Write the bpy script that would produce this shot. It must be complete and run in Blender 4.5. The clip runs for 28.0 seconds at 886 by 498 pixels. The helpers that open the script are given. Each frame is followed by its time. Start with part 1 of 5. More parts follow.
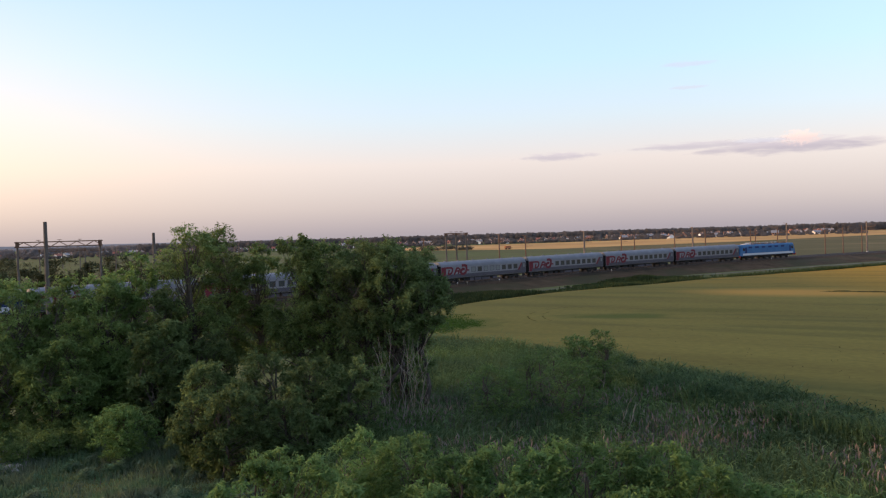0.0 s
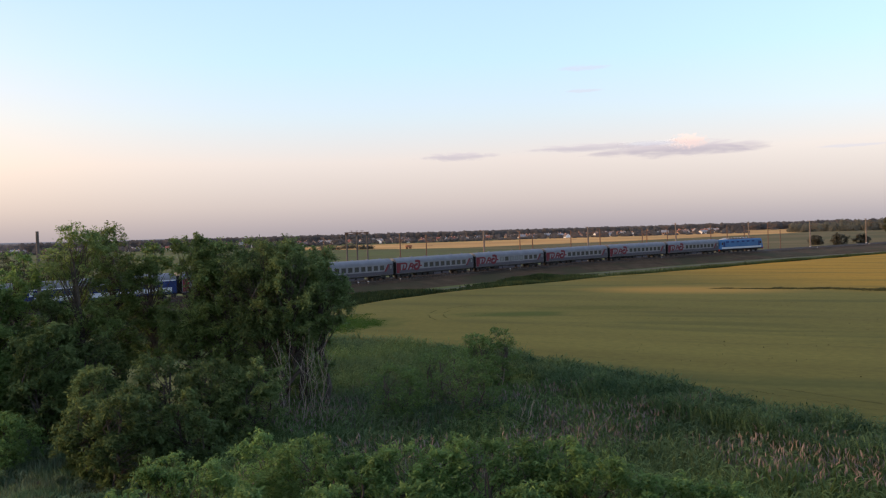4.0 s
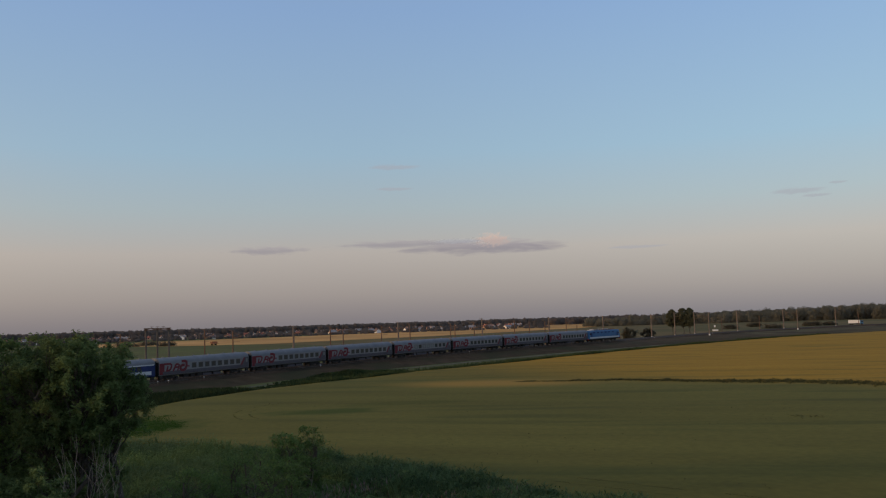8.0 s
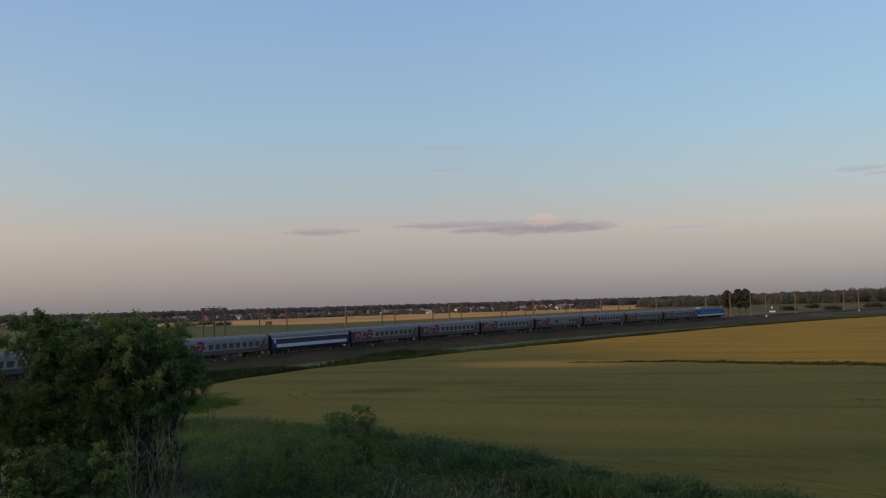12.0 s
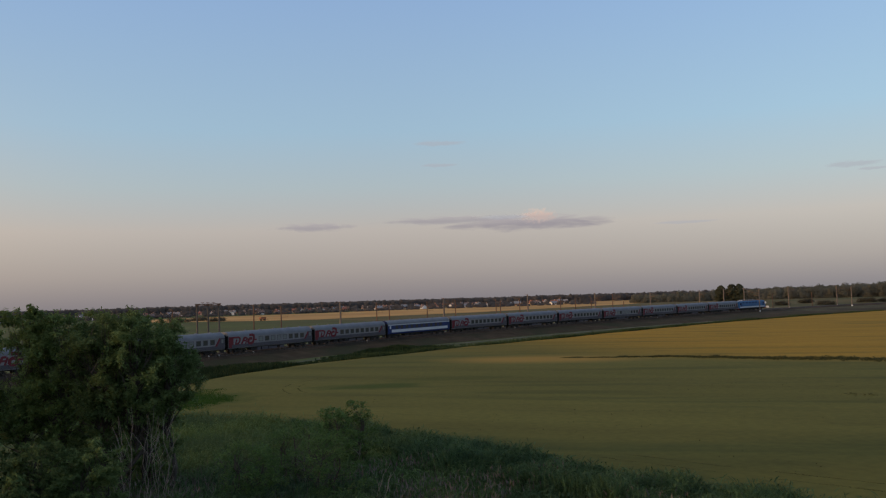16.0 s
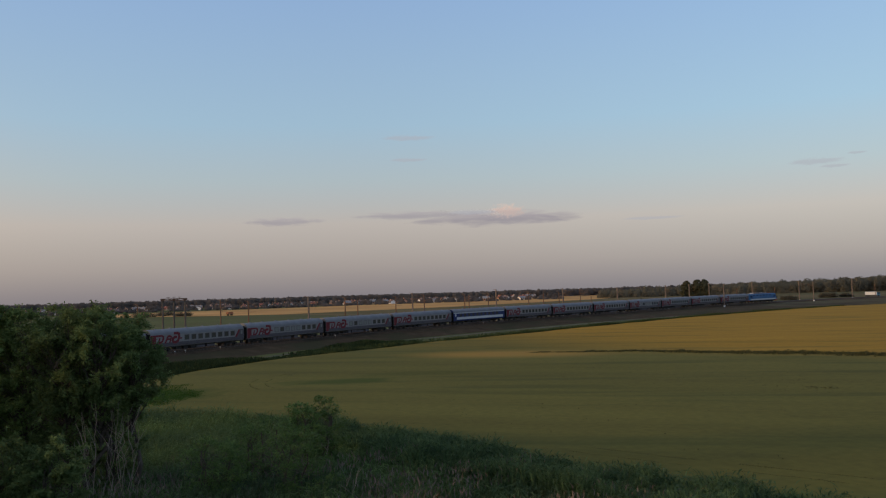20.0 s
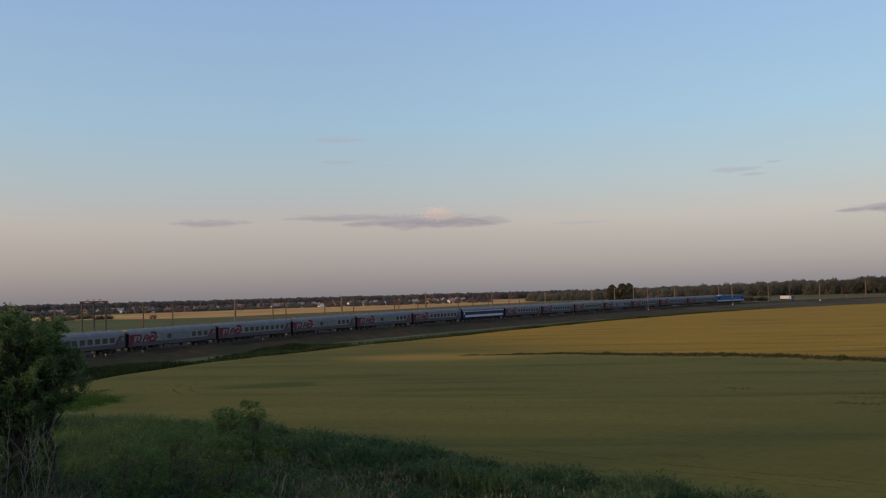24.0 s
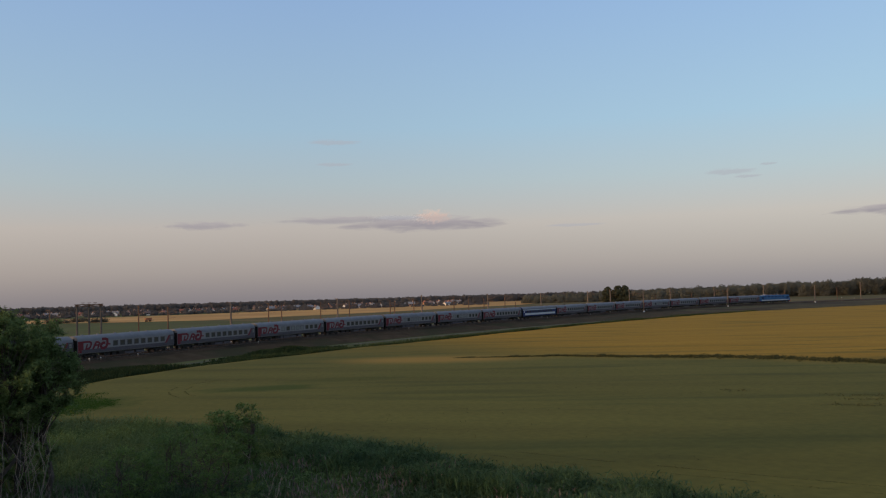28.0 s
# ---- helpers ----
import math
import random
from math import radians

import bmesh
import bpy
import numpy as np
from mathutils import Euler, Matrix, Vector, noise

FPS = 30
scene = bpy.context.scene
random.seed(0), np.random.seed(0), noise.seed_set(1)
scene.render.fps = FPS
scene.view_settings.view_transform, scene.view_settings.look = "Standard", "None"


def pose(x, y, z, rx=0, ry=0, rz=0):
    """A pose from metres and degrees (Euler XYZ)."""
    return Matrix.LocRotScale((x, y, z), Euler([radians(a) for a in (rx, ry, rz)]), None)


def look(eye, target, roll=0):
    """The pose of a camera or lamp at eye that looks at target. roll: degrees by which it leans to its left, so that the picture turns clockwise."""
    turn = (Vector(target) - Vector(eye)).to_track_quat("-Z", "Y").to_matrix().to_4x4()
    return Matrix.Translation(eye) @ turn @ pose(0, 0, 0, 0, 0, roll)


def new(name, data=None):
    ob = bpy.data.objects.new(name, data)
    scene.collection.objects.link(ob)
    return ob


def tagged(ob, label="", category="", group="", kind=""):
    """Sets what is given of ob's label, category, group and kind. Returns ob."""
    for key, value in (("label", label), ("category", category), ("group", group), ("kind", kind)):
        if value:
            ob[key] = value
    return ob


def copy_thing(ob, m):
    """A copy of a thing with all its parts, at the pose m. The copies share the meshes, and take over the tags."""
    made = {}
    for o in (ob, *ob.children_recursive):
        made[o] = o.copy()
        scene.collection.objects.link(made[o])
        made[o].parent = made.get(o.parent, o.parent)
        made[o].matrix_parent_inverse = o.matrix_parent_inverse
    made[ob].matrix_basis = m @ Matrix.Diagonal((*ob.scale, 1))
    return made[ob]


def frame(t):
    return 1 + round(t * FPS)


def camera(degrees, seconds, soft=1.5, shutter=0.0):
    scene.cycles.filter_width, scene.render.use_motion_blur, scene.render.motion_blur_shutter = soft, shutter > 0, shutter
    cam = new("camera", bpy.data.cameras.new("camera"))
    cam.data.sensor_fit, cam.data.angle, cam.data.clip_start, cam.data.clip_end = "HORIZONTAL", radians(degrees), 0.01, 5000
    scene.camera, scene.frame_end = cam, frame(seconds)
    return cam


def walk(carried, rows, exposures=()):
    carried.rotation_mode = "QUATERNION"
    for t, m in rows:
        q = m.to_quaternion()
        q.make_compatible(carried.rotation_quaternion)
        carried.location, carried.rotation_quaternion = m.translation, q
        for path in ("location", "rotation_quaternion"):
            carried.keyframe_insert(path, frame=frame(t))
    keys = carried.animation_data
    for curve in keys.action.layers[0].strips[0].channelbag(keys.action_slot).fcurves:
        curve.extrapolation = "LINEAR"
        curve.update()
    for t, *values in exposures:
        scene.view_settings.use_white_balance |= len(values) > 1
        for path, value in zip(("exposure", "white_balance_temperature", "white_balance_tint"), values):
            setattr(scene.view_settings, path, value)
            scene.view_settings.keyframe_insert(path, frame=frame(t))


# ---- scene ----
# Plan: the eye stands on a grassy bank at (0, 0), +y ahead, x to the right; the crop field lies at z = 0.
EYE_Z = 11.156
BASE = pose(0, 0, EYE_Z, -0.953, 1.779, 0)
# seconds, yaw, pitch, roll
TURN = [
    (0, 0.00, -0.00, -0.01), (0.5, -0.08, -0.01, -0.02), (1, -0.16, -0.02, 0.01), (1.5, -0.26, -0.02, 0.00),
    (2, -0.38, -0.02, 0.01), (2.5, -0.45, -0.02, 0.00), (3, -0.91, -0.16, 0.09), (3.5, -4.04, -0.16, 0.05),
    (5.5, -11.22, 2.04, 0.34), (6, -13.40, 3.69, 0.30), (6.5, -15.79, 4.82, 0.32), (7, -18.06, 5.70, 0.38),
    (7.5, -19.50, 6.22, 0.45), (8, -19.75, 6.44, 0.44), (8.5, -20.14, 6.43, 0.45), (9, -20.35, 6.25, 0.46),
    (9.5, -20.55, 5.91, 0.43), (10, -20.73, 5.67, 0.41), (10.5, -18.65, 5.52, 0.38), (11, -17.48, 5.38, 0.32),
    (11.5, -16.73, 5.23, 0.28), (12, -16.25, 5.13, 0.24), (12.5, -16.03, 5.03, 0.20), (14.5, -16.45, 4.86, 0.28),
    (15, -16.55, 4.85, 0.28), (15.5, -16.61, 4.82, 0.34), (16, -16.63, 4.82, 0.32), (16.5, -16.69, 4.79, 0.27),
    (17, -16.70, 4.79, 0.29), (17.5, -16.70, 4.79, 0.28), (18, -16.72, 4.78, 0.28), (18.5, -16.85, 4.65, 0.31),
    (19, -17.30, 4.44, 0.31), (19.5, -18.06, 4.46, 0.30), (20, -18.78, 4.46, 0.32), (20.5, -19.42, 4.49, 0.36),
    (21, -19.94, 4.49, 0.43), (21.5, -20.45, 4.45, 0.46), (23.5, -23.00, 4.57, 0.35), (24, -23.61, 4.65, 0.32),
    (24.5, -23.99, 4.71, 0.38), (25, -24.17, 4.74, 0.43), (25.5, -24.18, 4.77, 0.40), (26, -24.08, 4.77, 0.39),
    (26.5, -23.95, 4.79, 0.34), (27, -23.85, 4.82, 0.39), (27.5, -23.82, 4.82, 0.37), (28, -23.89, 4.81, 0.42),
]
cam = camera(56.05, 28.0, soft=1.2)
walk(cam, [(t, BASE @ pose(0, 0, 0, 90 + p, r, y)) for t, y, p, r in TURN],
     exposures=[(0, 0.8, 6500, 15), (3.0, 0.8, 6500, 15), (5.5, 0.68, 6500, 11), (6.0, 0.5, 6500, 10), (6.5, 0.3, 6500, 8), (7.0, 0.05, 6500, 10), (7.5, -0.15, 6500, 10), (9, -0.18, 6500, 10), (12, -0.08, 6500, 10), (20, -0.04, 6500, 10), (28, -0.03, 6500, 10)])

# ---- track line: curvature (1/km) at distances along it ----
TRACK_AT = (10.60, 172.31, 0.70106)
KNOT_S = (-420, -230, -160, -80, -20, 40, 100, 160, 220, 280, 340, 420, 520, 900)
KNOT_K = (0, 0, 4.18, 1.57, -1.10, -2.47, -0.79, 0.31, -1.28, -3.02, -3.46, -3.72, 0, 0)
RAIL_Z, GRADE = 1.6, 0.00238
TS = np.arange(-420.0, 900.5, 1.0)
_h = np.cumsum(np.interp(TS, KNOT_S, KNOT_K) / 1000.0)
_i0 = int(np.argmin(abs(TS)))
TH = _h - _h[_i0] + TRACK_AT[2]
TX = np.cumsum(np.cos(TH))
TY = np.cumsum(np.sin(TH))
TX += TRACK_AT[0] - TX[_i0]
TY += TRACK_AT[1] - TY[_i0]


def track(s, off=0.0):
    """x, y, rail height and heading at s metres along the line, off metres to its far side."""
    x, y, h = np.interp(s, TS, TX), np.interp(s, TS, TY), np.interp(s, TS, TH)
    return x - math.sin(h) * off, y + math.cos(h) * off, RAIL_Z + GRADE * s + 0.25 * math.exp(-(((s - 90) / 70) ** 2)), h


def at_azimuth(az, off=0.0):
    """The distance along the line where it is seen at that bearing from the eye."""
    xs, ys = TX - np.sin(TH) * off, TY + np.cos(TH) * off
    a = np.degrees(np.arctan2(xs, ys))
    ok = (TS > -200) & (TS < 700)
    return float(np.interp(az, a[ok], TS[ok]))


def polar(az, r):
    return r * math.sin(radians(az)), r * math.cos(radians(az))


# ---- light ----
SUN_AZ, SUN_EL = -80.0, 9.0
world = bpy.data.worlds.new("evening_sky")
scene.world = world
world.use_nodes = True


def build_sky():
    nt = world.node_tree
    n, l = nt.nodes, nt.links
    n.clear()
    out, bg = n.new("ShaderNodeOutputWorld"), n.new("ShaderNodeBackground")
    tc, sep = n.new("ShaderNodeTexCoord"), n.new("ShaderNodeSeparateXYZ")
    l.new(tc.outputs["Generated"], sep.inputs[0])
    sky = n.new("ShaderNodeTexSky")
    sky.sky_type, sky.sun_disc = "NISHITA", False
    sky.sun_elevation, sky.sun_rotation = radians(SUN_EL), radians(SUN_AZ)
    sky.dust_density = 2.0
    ramp = n.new("ShaderNodeValToRGB")
    stops = [(0.0, (0.224, 0.206, 0.227)), (0.035, (0.336, 0.297, 0.294)), (0.085, (0.45, 0.40, 0.378)), (0.135, (0.382, 0.448, 0.484)),
             (0.20, (0.316, 0.46, 0.588)), (0.36, (0.248, 0.386, 0.622)), (0.6, (0.25, 0.33, 0.47)), (1.0, (0.23, 0.29, 0.40))]
    e = ramp.color_ramp.elements
    e[0].position, e[0].color = stops[0][0], (*stops[0][1], 1)
    e[1].position, e[1].color = stops[-1][0], (*stops[-1][1], 1)
    for p, c in stops[1:-1]:
        k = e.new(p)
        k.color = (*c, 1)
    l.new(sep.outputs["Z"], ramp.inputs[0])
    # a warm glow round the setting sun
    dot = n.new("ShaderNodeVectorMath")
    dot.operation = "DOT_PRODUCT"
    dot.inputs[1].default_value = (math.sin(radians(SUN_AZ)), math.cos(radians(SUN_AZ)), 0.02)
    l.new(tc.outputs["Generated"], dot.inputs[0])
    glow = n.new("ShaderNodeMapRange")
    glow.interpolation_type = "SMOOTHERSTEP"
    glow.inputs["From Min"].default_value, glow.inputs["From Max"].default_value = 0.1, 1.4
    l.new(dot.outputs["Value"], glow.inputs["Value"])
    band = n.new("ShaderNodeValToRGB")
    band.color_ramp.interpolation = "EASE"
    b = band.color_ramp.elements
    b[0].position, b[0].color = 0.0, (0.12, 0.12, 0.12, 1)
    b[1].position, b[1].color = 0.34, (0, 0, 0, 1)
    k = b.new(0.11)
    k.color = (1, 1, 1, 1)
    l.new(sep.outputs["Z"], band.inputs[0])
    gm = n.new("ShaderNodeMath")
    gm.operation = "MULTIPLY"
    l.new(glow.outputs[0], gm.inputs[0])
    l.new(band.outputs["Color"], gm.inputs[1])
    warm = n.new("ShaderNodeMix")
    warm.data_type, warm.blend_type = "RGBA", "MIX"
    l.new(gm.outputs[0], warm.inputs["Factor"])
    l.new(ramp.outputs["Color"], warm.inputs["A"])
    warm.inputs["B"].default_value = (0.86, 0.53, 0.29, 1)
    near = n.new("ShaderNodeMapRange")
    near.interpolation_type = "SMOOTHSTEP"
    near.inputs["From Min"].default_value, near.inputs["From Max"].default_value = 0.66, 1.0
    near.inputs["To Max"].default_value = 0.9
    l.new(dot.outputs["Value"], near.inputs["Value"])
    halo = n.new("ShaderNodeMix")
    halo.data_type, halo.blend_type = "RGBA", "MIX"
    l.new(near.outputs[0], halo.inputs["Factor"])
    l.new(warm.outputs["Result"], halo.inputs["A"])
    halo.inputs["B"].default_value = (2.6, 1.5, 0.62, 1)
    mix = n.new("ShaderNodeMix")
    mix.data_type, mix.blend_type = "RGBA", "ADD"
    mix.inputs["Factor"].default_value = 0.025
    l.new(halo.outputs["Result"], mix.inputs["A"])
    l.new(sky.outputs["Color"], mix.inputs["B"])
    # a faint pink brightening opposite the sun
    anti, far = n.new("ShaderNodeVectorMath"), n.new("ShaderNodeMapRange")
    anti.operation = "DOT_PRODUCT"
    anti.inputs[1].default_value = (math.sin(radians(68)), math.cos(radians(68)), 0.1)
    l.new(tc.outputs["Generated"], anti.inputs[0])
    far.interpolation_type = "SMOOTHSTEP"
    far.inputs["From Min"].default_value, far.inputs["From Max"].default_value = 0.55, 1.05
    l.new(anti.outputs["Value"], far.inputs["Value"])
    arch = n.new("ShaderNodeMix")
    arch.data_type, arch.blend_type = "RGBA", "MULTIPLY"
    l.new(far.outputs[0], arch.inputs["Factor"])
    l.new(mix.outputs["Result"], arch.inputs["A"])
    arch.inputs["B"].default_value = (1.10, 1.13, 1.13, 1)
    l.new(arch.outputs["Result"], bg.inputs["Color"])
    bg.inputs["Strength"].default_value = 1.0
    l.new(bg.outputs[0], out.inputs[0])


build_sky()
sun = new("sun", bpy.data.lights.new("sun", "SUN"))
sun.data.energy, sun.data.angle, sun.data.color = 1.25, radians(2.5), (1.0, 0.70, 0.44)
sun.matrix_world = look((0, 0, 0), (-math.sin(radians(SUN_AZ)), -math.cos(radians(SUN_AZ)), -math.tan(radians(SUN_EL))))


# ---- materials ----
def material(name, color, color2=None, scale=2.0, rough=0.8, metal=0.0, bump=0.0, bump_scale=None, detail=6.0, random_amount=0.0, third=None, third_scale=0.3, coat=0.0, translucent=0.0, stretch=None, spec=0.5):
    """A surface whose colour runs between two tones by noise, with fine relief and a second, larger pattern."""
    m = bpy.data.materials.new(name)
    m.use_nodes = True
    nt = m.node_tree
    n, l = nt.nodes, nt.links
    b = n["Principled BSDF"]
    b.inputs["Roughness"].default_value, b.inputs["Metallic"].default_value = rough, metal
    b.inputs["Coat Weight"].default_value = coat
    b.inputs["Specular IOR Level"].default_value = spec
    tc = n.new("ShaderNodeTexCoord")
    src = tc.outputs["Object"]
    if stretch:
        mp = n.new("ShaderNodeMapping")
        mp.inputs["Scale"].default_value = stretch
        l.new(src, mp.inputs[0])
        src = mp.outputs[0]
    noi = n.new("ShaderNodeTexNoise")
    noi.inputs["Scale"].default_value, noi.inputs["Detail"].default_value = scale, detail
    l.new(src, noi.inputs["Vector"])
    ramp = n.new("ShaderNodeValToRGB")
    ramp.color_ramp.elements[0].position, ramp.color_ramp.elements[1].position = 0.32, 0.68
    ramp.color_ramp.elements[0].color = (*color, 1)
    ramp.color_ramp.elements[1].color = (*(color2 or [min(1, c * 1.18) for c in color]), 1)
    l.new(noi.outputs["Fac"], ramp.inputs[0])
    col = ramp.outputs["Color"]
    if third:
        n2 = n.new("ShaderNodeTexNoise")
        n2.inputs["Scale"].default_value, n2.inputs["Detail"].default_value = third_scale, 4
        l.new(src, n2.inputs["Vector"])
        r2 = n.new("ShaderNodeMapRange")
        r2.inputs["From Min"].default_value, r2.inputs["From Max"].default_value = 0.42, 0.62
        l.new(n2.outputs["Fac"], r2.inputs["Value"])
        mx = n.new("ShaderNodeMix")
        mx.data_type = "RGBA"
        l.new(r2.outputs[0], mx.inputs["Factor"])
        l.new(col, mx.inputs["A"])
        mx.inputs["B"].default_value = (*third, 1)
        col = mx.outputs["Result"]
    if random_amount:
        oi = n.new("ShaderNodeObjectInfo")
        geo = n.new("ShaderNodeNewGeometry")
        add = n.new("ShaderNodeMath")
        l.new(oi.outputs["Random"], add.inputs[0])
        l.new(geo.outputs["Random Per Island"], add.inputs[1])
        mr = n.new("ShaderNodeMapRange")
        mr.inputs["From Max"].default_value = 2.0
        mr.inputs["To Min"].default_value, mr.inputs["To Max"].default_value = 1 - random_amount, 1 + random_amount
        l.new(add.outputs[0], mr.inputs["Value"])
        hs = n.new("ShaderNodeHueSaturation")
        l.new(mr.outputs[0], hs.inputs["Value"])
        l.new(col, hs.inputs["Color"])
        col = hs.outputs["Color"]
    l.new(col, b.inputs["Base Color"])
    if bump:
        nb = n.new("ShaderNodeTexNoise")
        nb.inputs["Scale"].default_value, nb.inputs["Detail"].default_value = bump_scale or scale * 4, 5
        l.new(src, nb.inputs["Vector"])
        bp = n.new("ShaderNodeBump")
        bp.inputs["Strength"].default_value, bp.inputs["Distance"].default_value = bump, 0.05
        l.new(nb.outputs["Fac"], bp.inputs["Height"])
        l.new(bp.outputs[0], b.inputs["Normal"])
    if translucent:
        tr, ms = n.new("ShaderNodeBsdfTranslucent"), n.new("ShaderNodeMixShader")
        ms.inputs[0].default_value = translucent
        l.new(col, tr.inputs["Color"])
        l.new(b.outputs[0], ms.inputs[1])
        l.new(tr.outputs[0], ms.inputs[2])
        l.new(ms.outputs[0], n["Material Output"].inputs["Surface"])
    return m


M_MEADOW = material("meadow", (0.076, 0.09, 0.03), (0.125, 0.134, 0.05), 0.12, 0.95, bump=0.6, bump_scale=1.5, third=(0.095, 0.092, 0.04), third_scale=0.012, spec=0.05)
M_STRAW = material("straw_stubble", (0.46, 0.25, 0.088), (0.57, 0.335, 0.127), 0.02, 0.95, bump=0.3, bump_scale=1.0, third=(0.41, 0.235, 0.088), third_scale=0.008, spec=0.05)
M_PATH = material("dirt_path", (0.15, 0.126, 0.088), (0.205, 0.175, 0.13), 0.3, 0.95, bump=0.4, bump_scale=4, third=(0.105, 0.11, 0.06), third_scale=0.12, spec=0.05)
M_TILLED = material("tilled_soil", (0.12, 0.096, 0.046), (0.175, 0.135, 0.068), 0.03, 0.95, bump=0.4, bump_scale=0.8, third=(0.108, 0.096, 0.046), third_scale=0.01, spec=0.03)
M_BALLAST = material("ballast", (0.07, 0.045, 0.029), (0.112, 0.074, 0.05), 1.2, 0.95, bump=1.0, bump_scale=6, third=(0.048, 0.038, 0.027), third_scale=0.12, spec=0.04)
M_BANK = material("bank_soil", (0.062, 0.041, 0.025), (0.105, 0.072, 0.045), 0.35, 0.95, bump=0.8, bump_scale=3, third=(0.06, 0.053, 0.029), third_scale=0.08, spec=0.04)
M_BANK_GRASS = material("grassy_bank", (0.072, 0.062, 0.034), (0.118, 0.098, 0.054), 0.2, 0.95, bump=0.4, bump_scale=2, third=(0.06, 0.045, 0.03), third_scale=0.04, spec=0.04)
M_RAIL = material("rail_steel", (0.075, 0.055, 0.045), (0.12, 0.09, 0.075), 3, 0.7, 0.4)
M_SLEEPER = material("concrete_sleeper", (0.085, 0.066, 0.052), (0.12, 0.096, 0.078), 3, 0.9)
M_CONCRETE = material("pole_concrete", (0.165, 0.125, 0.1), (0.23, 0.18, 0.145), 0.8, 0.9, bump=0.2, bump_scale=8, third=(0.15, 0.11, 0.085), third_scale=0.3)
M_MAST = material("dark_concrete", (0.10, 0.085, 0.075), (0.145, 0.122, 0.106), 0.8, 0.9, bump=0.2, bump_scale=8, third=(0.085, 0.07, 0.06), third_scale=0.3)
M_RUST = material("rusty_steel", (0.13, 0.07, 0.045), (0.2, 0.11, 0.07), 2, 0.75, 0.3)
M_WHITE = material("white_paint", (0.72, 0.72, 0.7), (0.82, 0.82, 0.8), 2, 0.6)
M_BARK = material("bark", (0.055, 0.045, 0.035), (0.10, 0.08, 0.06), 5, 0.95, bump=0.6, bump_scale=15)
M_DEADWOOD = material("dead_wood", (0.22, 0.18, 0.145), (0.33, 0.27, 0.22), 4, 0.95)
M_LEAF = material("acacia_leaf", (0.112, 0.168, 0.052), (0.19, 0.25, 0.086), 0.5, 0.65, random_amount=0.45, translucent=0.5, spec=0.12)
M_LEAF_DARK = material("dark_leaf", (0.094, 0.14, 0.052), (0.155, 0.206, 0.076), 0.5, 0.7, random_amount=0.45, translucent=0.5, spec=0.12)
M_LEAF_FRESH = material("fresh_leaf", (0.098, 0.176, 0.052), (0.175, 0.27, 0.088), 0.8, 0.65, random_amount=0.4, translucent=0.45, spec=0.12)
M_LEAF_SAP = material("sapling_leaf", (0.10, 0.17, 0.052), (0.17, 0.255, 0.082), 0.6, 0.65, random_amount=0.4, translucent=0.5, spec=0.12)
M_LEAF_BANK = material("bank_bush_leaf", (0.12, 0.195, 0.058), (0.205, 0.285, 0.094), 0.6, 0.65, random_amount=0.4, translucent=0.5, spec=0.12)
# darker leaf copy for far bushes, with their shade in the colour
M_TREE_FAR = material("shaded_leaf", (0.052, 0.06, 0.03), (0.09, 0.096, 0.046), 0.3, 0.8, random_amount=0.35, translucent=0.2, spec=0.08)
M_DRY = material("dry_reed_stem", (0.125, 0.112, 0.094), (0.185, 0.165, 0.138), 0.5, 0.95, random_amount=0.35, spec=0.04)
M_REED = material("reed_blade", (0.078, 0.138, 0.054), (0.165, 0.238, 0.084), 0.22, 0.8, random_amount=0.4, translucent=0.45, spec=0.1, third=(0.078, 0.125, 0.066), third_scale=0.06)
M_REED_BLUE = material("blue_reed_blade", (0.058, 0.108, 0.05), (0.125, 0.195, 0.082), 0.6, 0.75, random_amount=0.6, translucent=0.4, spec=0.12)
M_PLUME = material("reed_plume", (0.145, 0.118, 0.104), (0.21, 0.168, 0.145), 1, 0.95, random_amount=0.3, spec=0.03)
# horizon trees: aerial haze painted in as a greyer, lighter leaf colour
M_FARWOOD_HAZED = material("far_wood", (0.094, 0.083, 0.078), (0.123, 0.109, 0.1), 0.02, 0.95, random_amount=0.1, spec=0.02)
# leaf tone of the lone trees, lightened to stand for aerial haze
M_WOOD = material("wood_leaf", (0.082, 0.084, 0.048), (0.13, 0.124, 0.072), 0.1, 0.9, random_amount=0.2, translucent=0.25, spec=0.03, third=(0.06, 0.06, 0.037), third_scale=0.035)


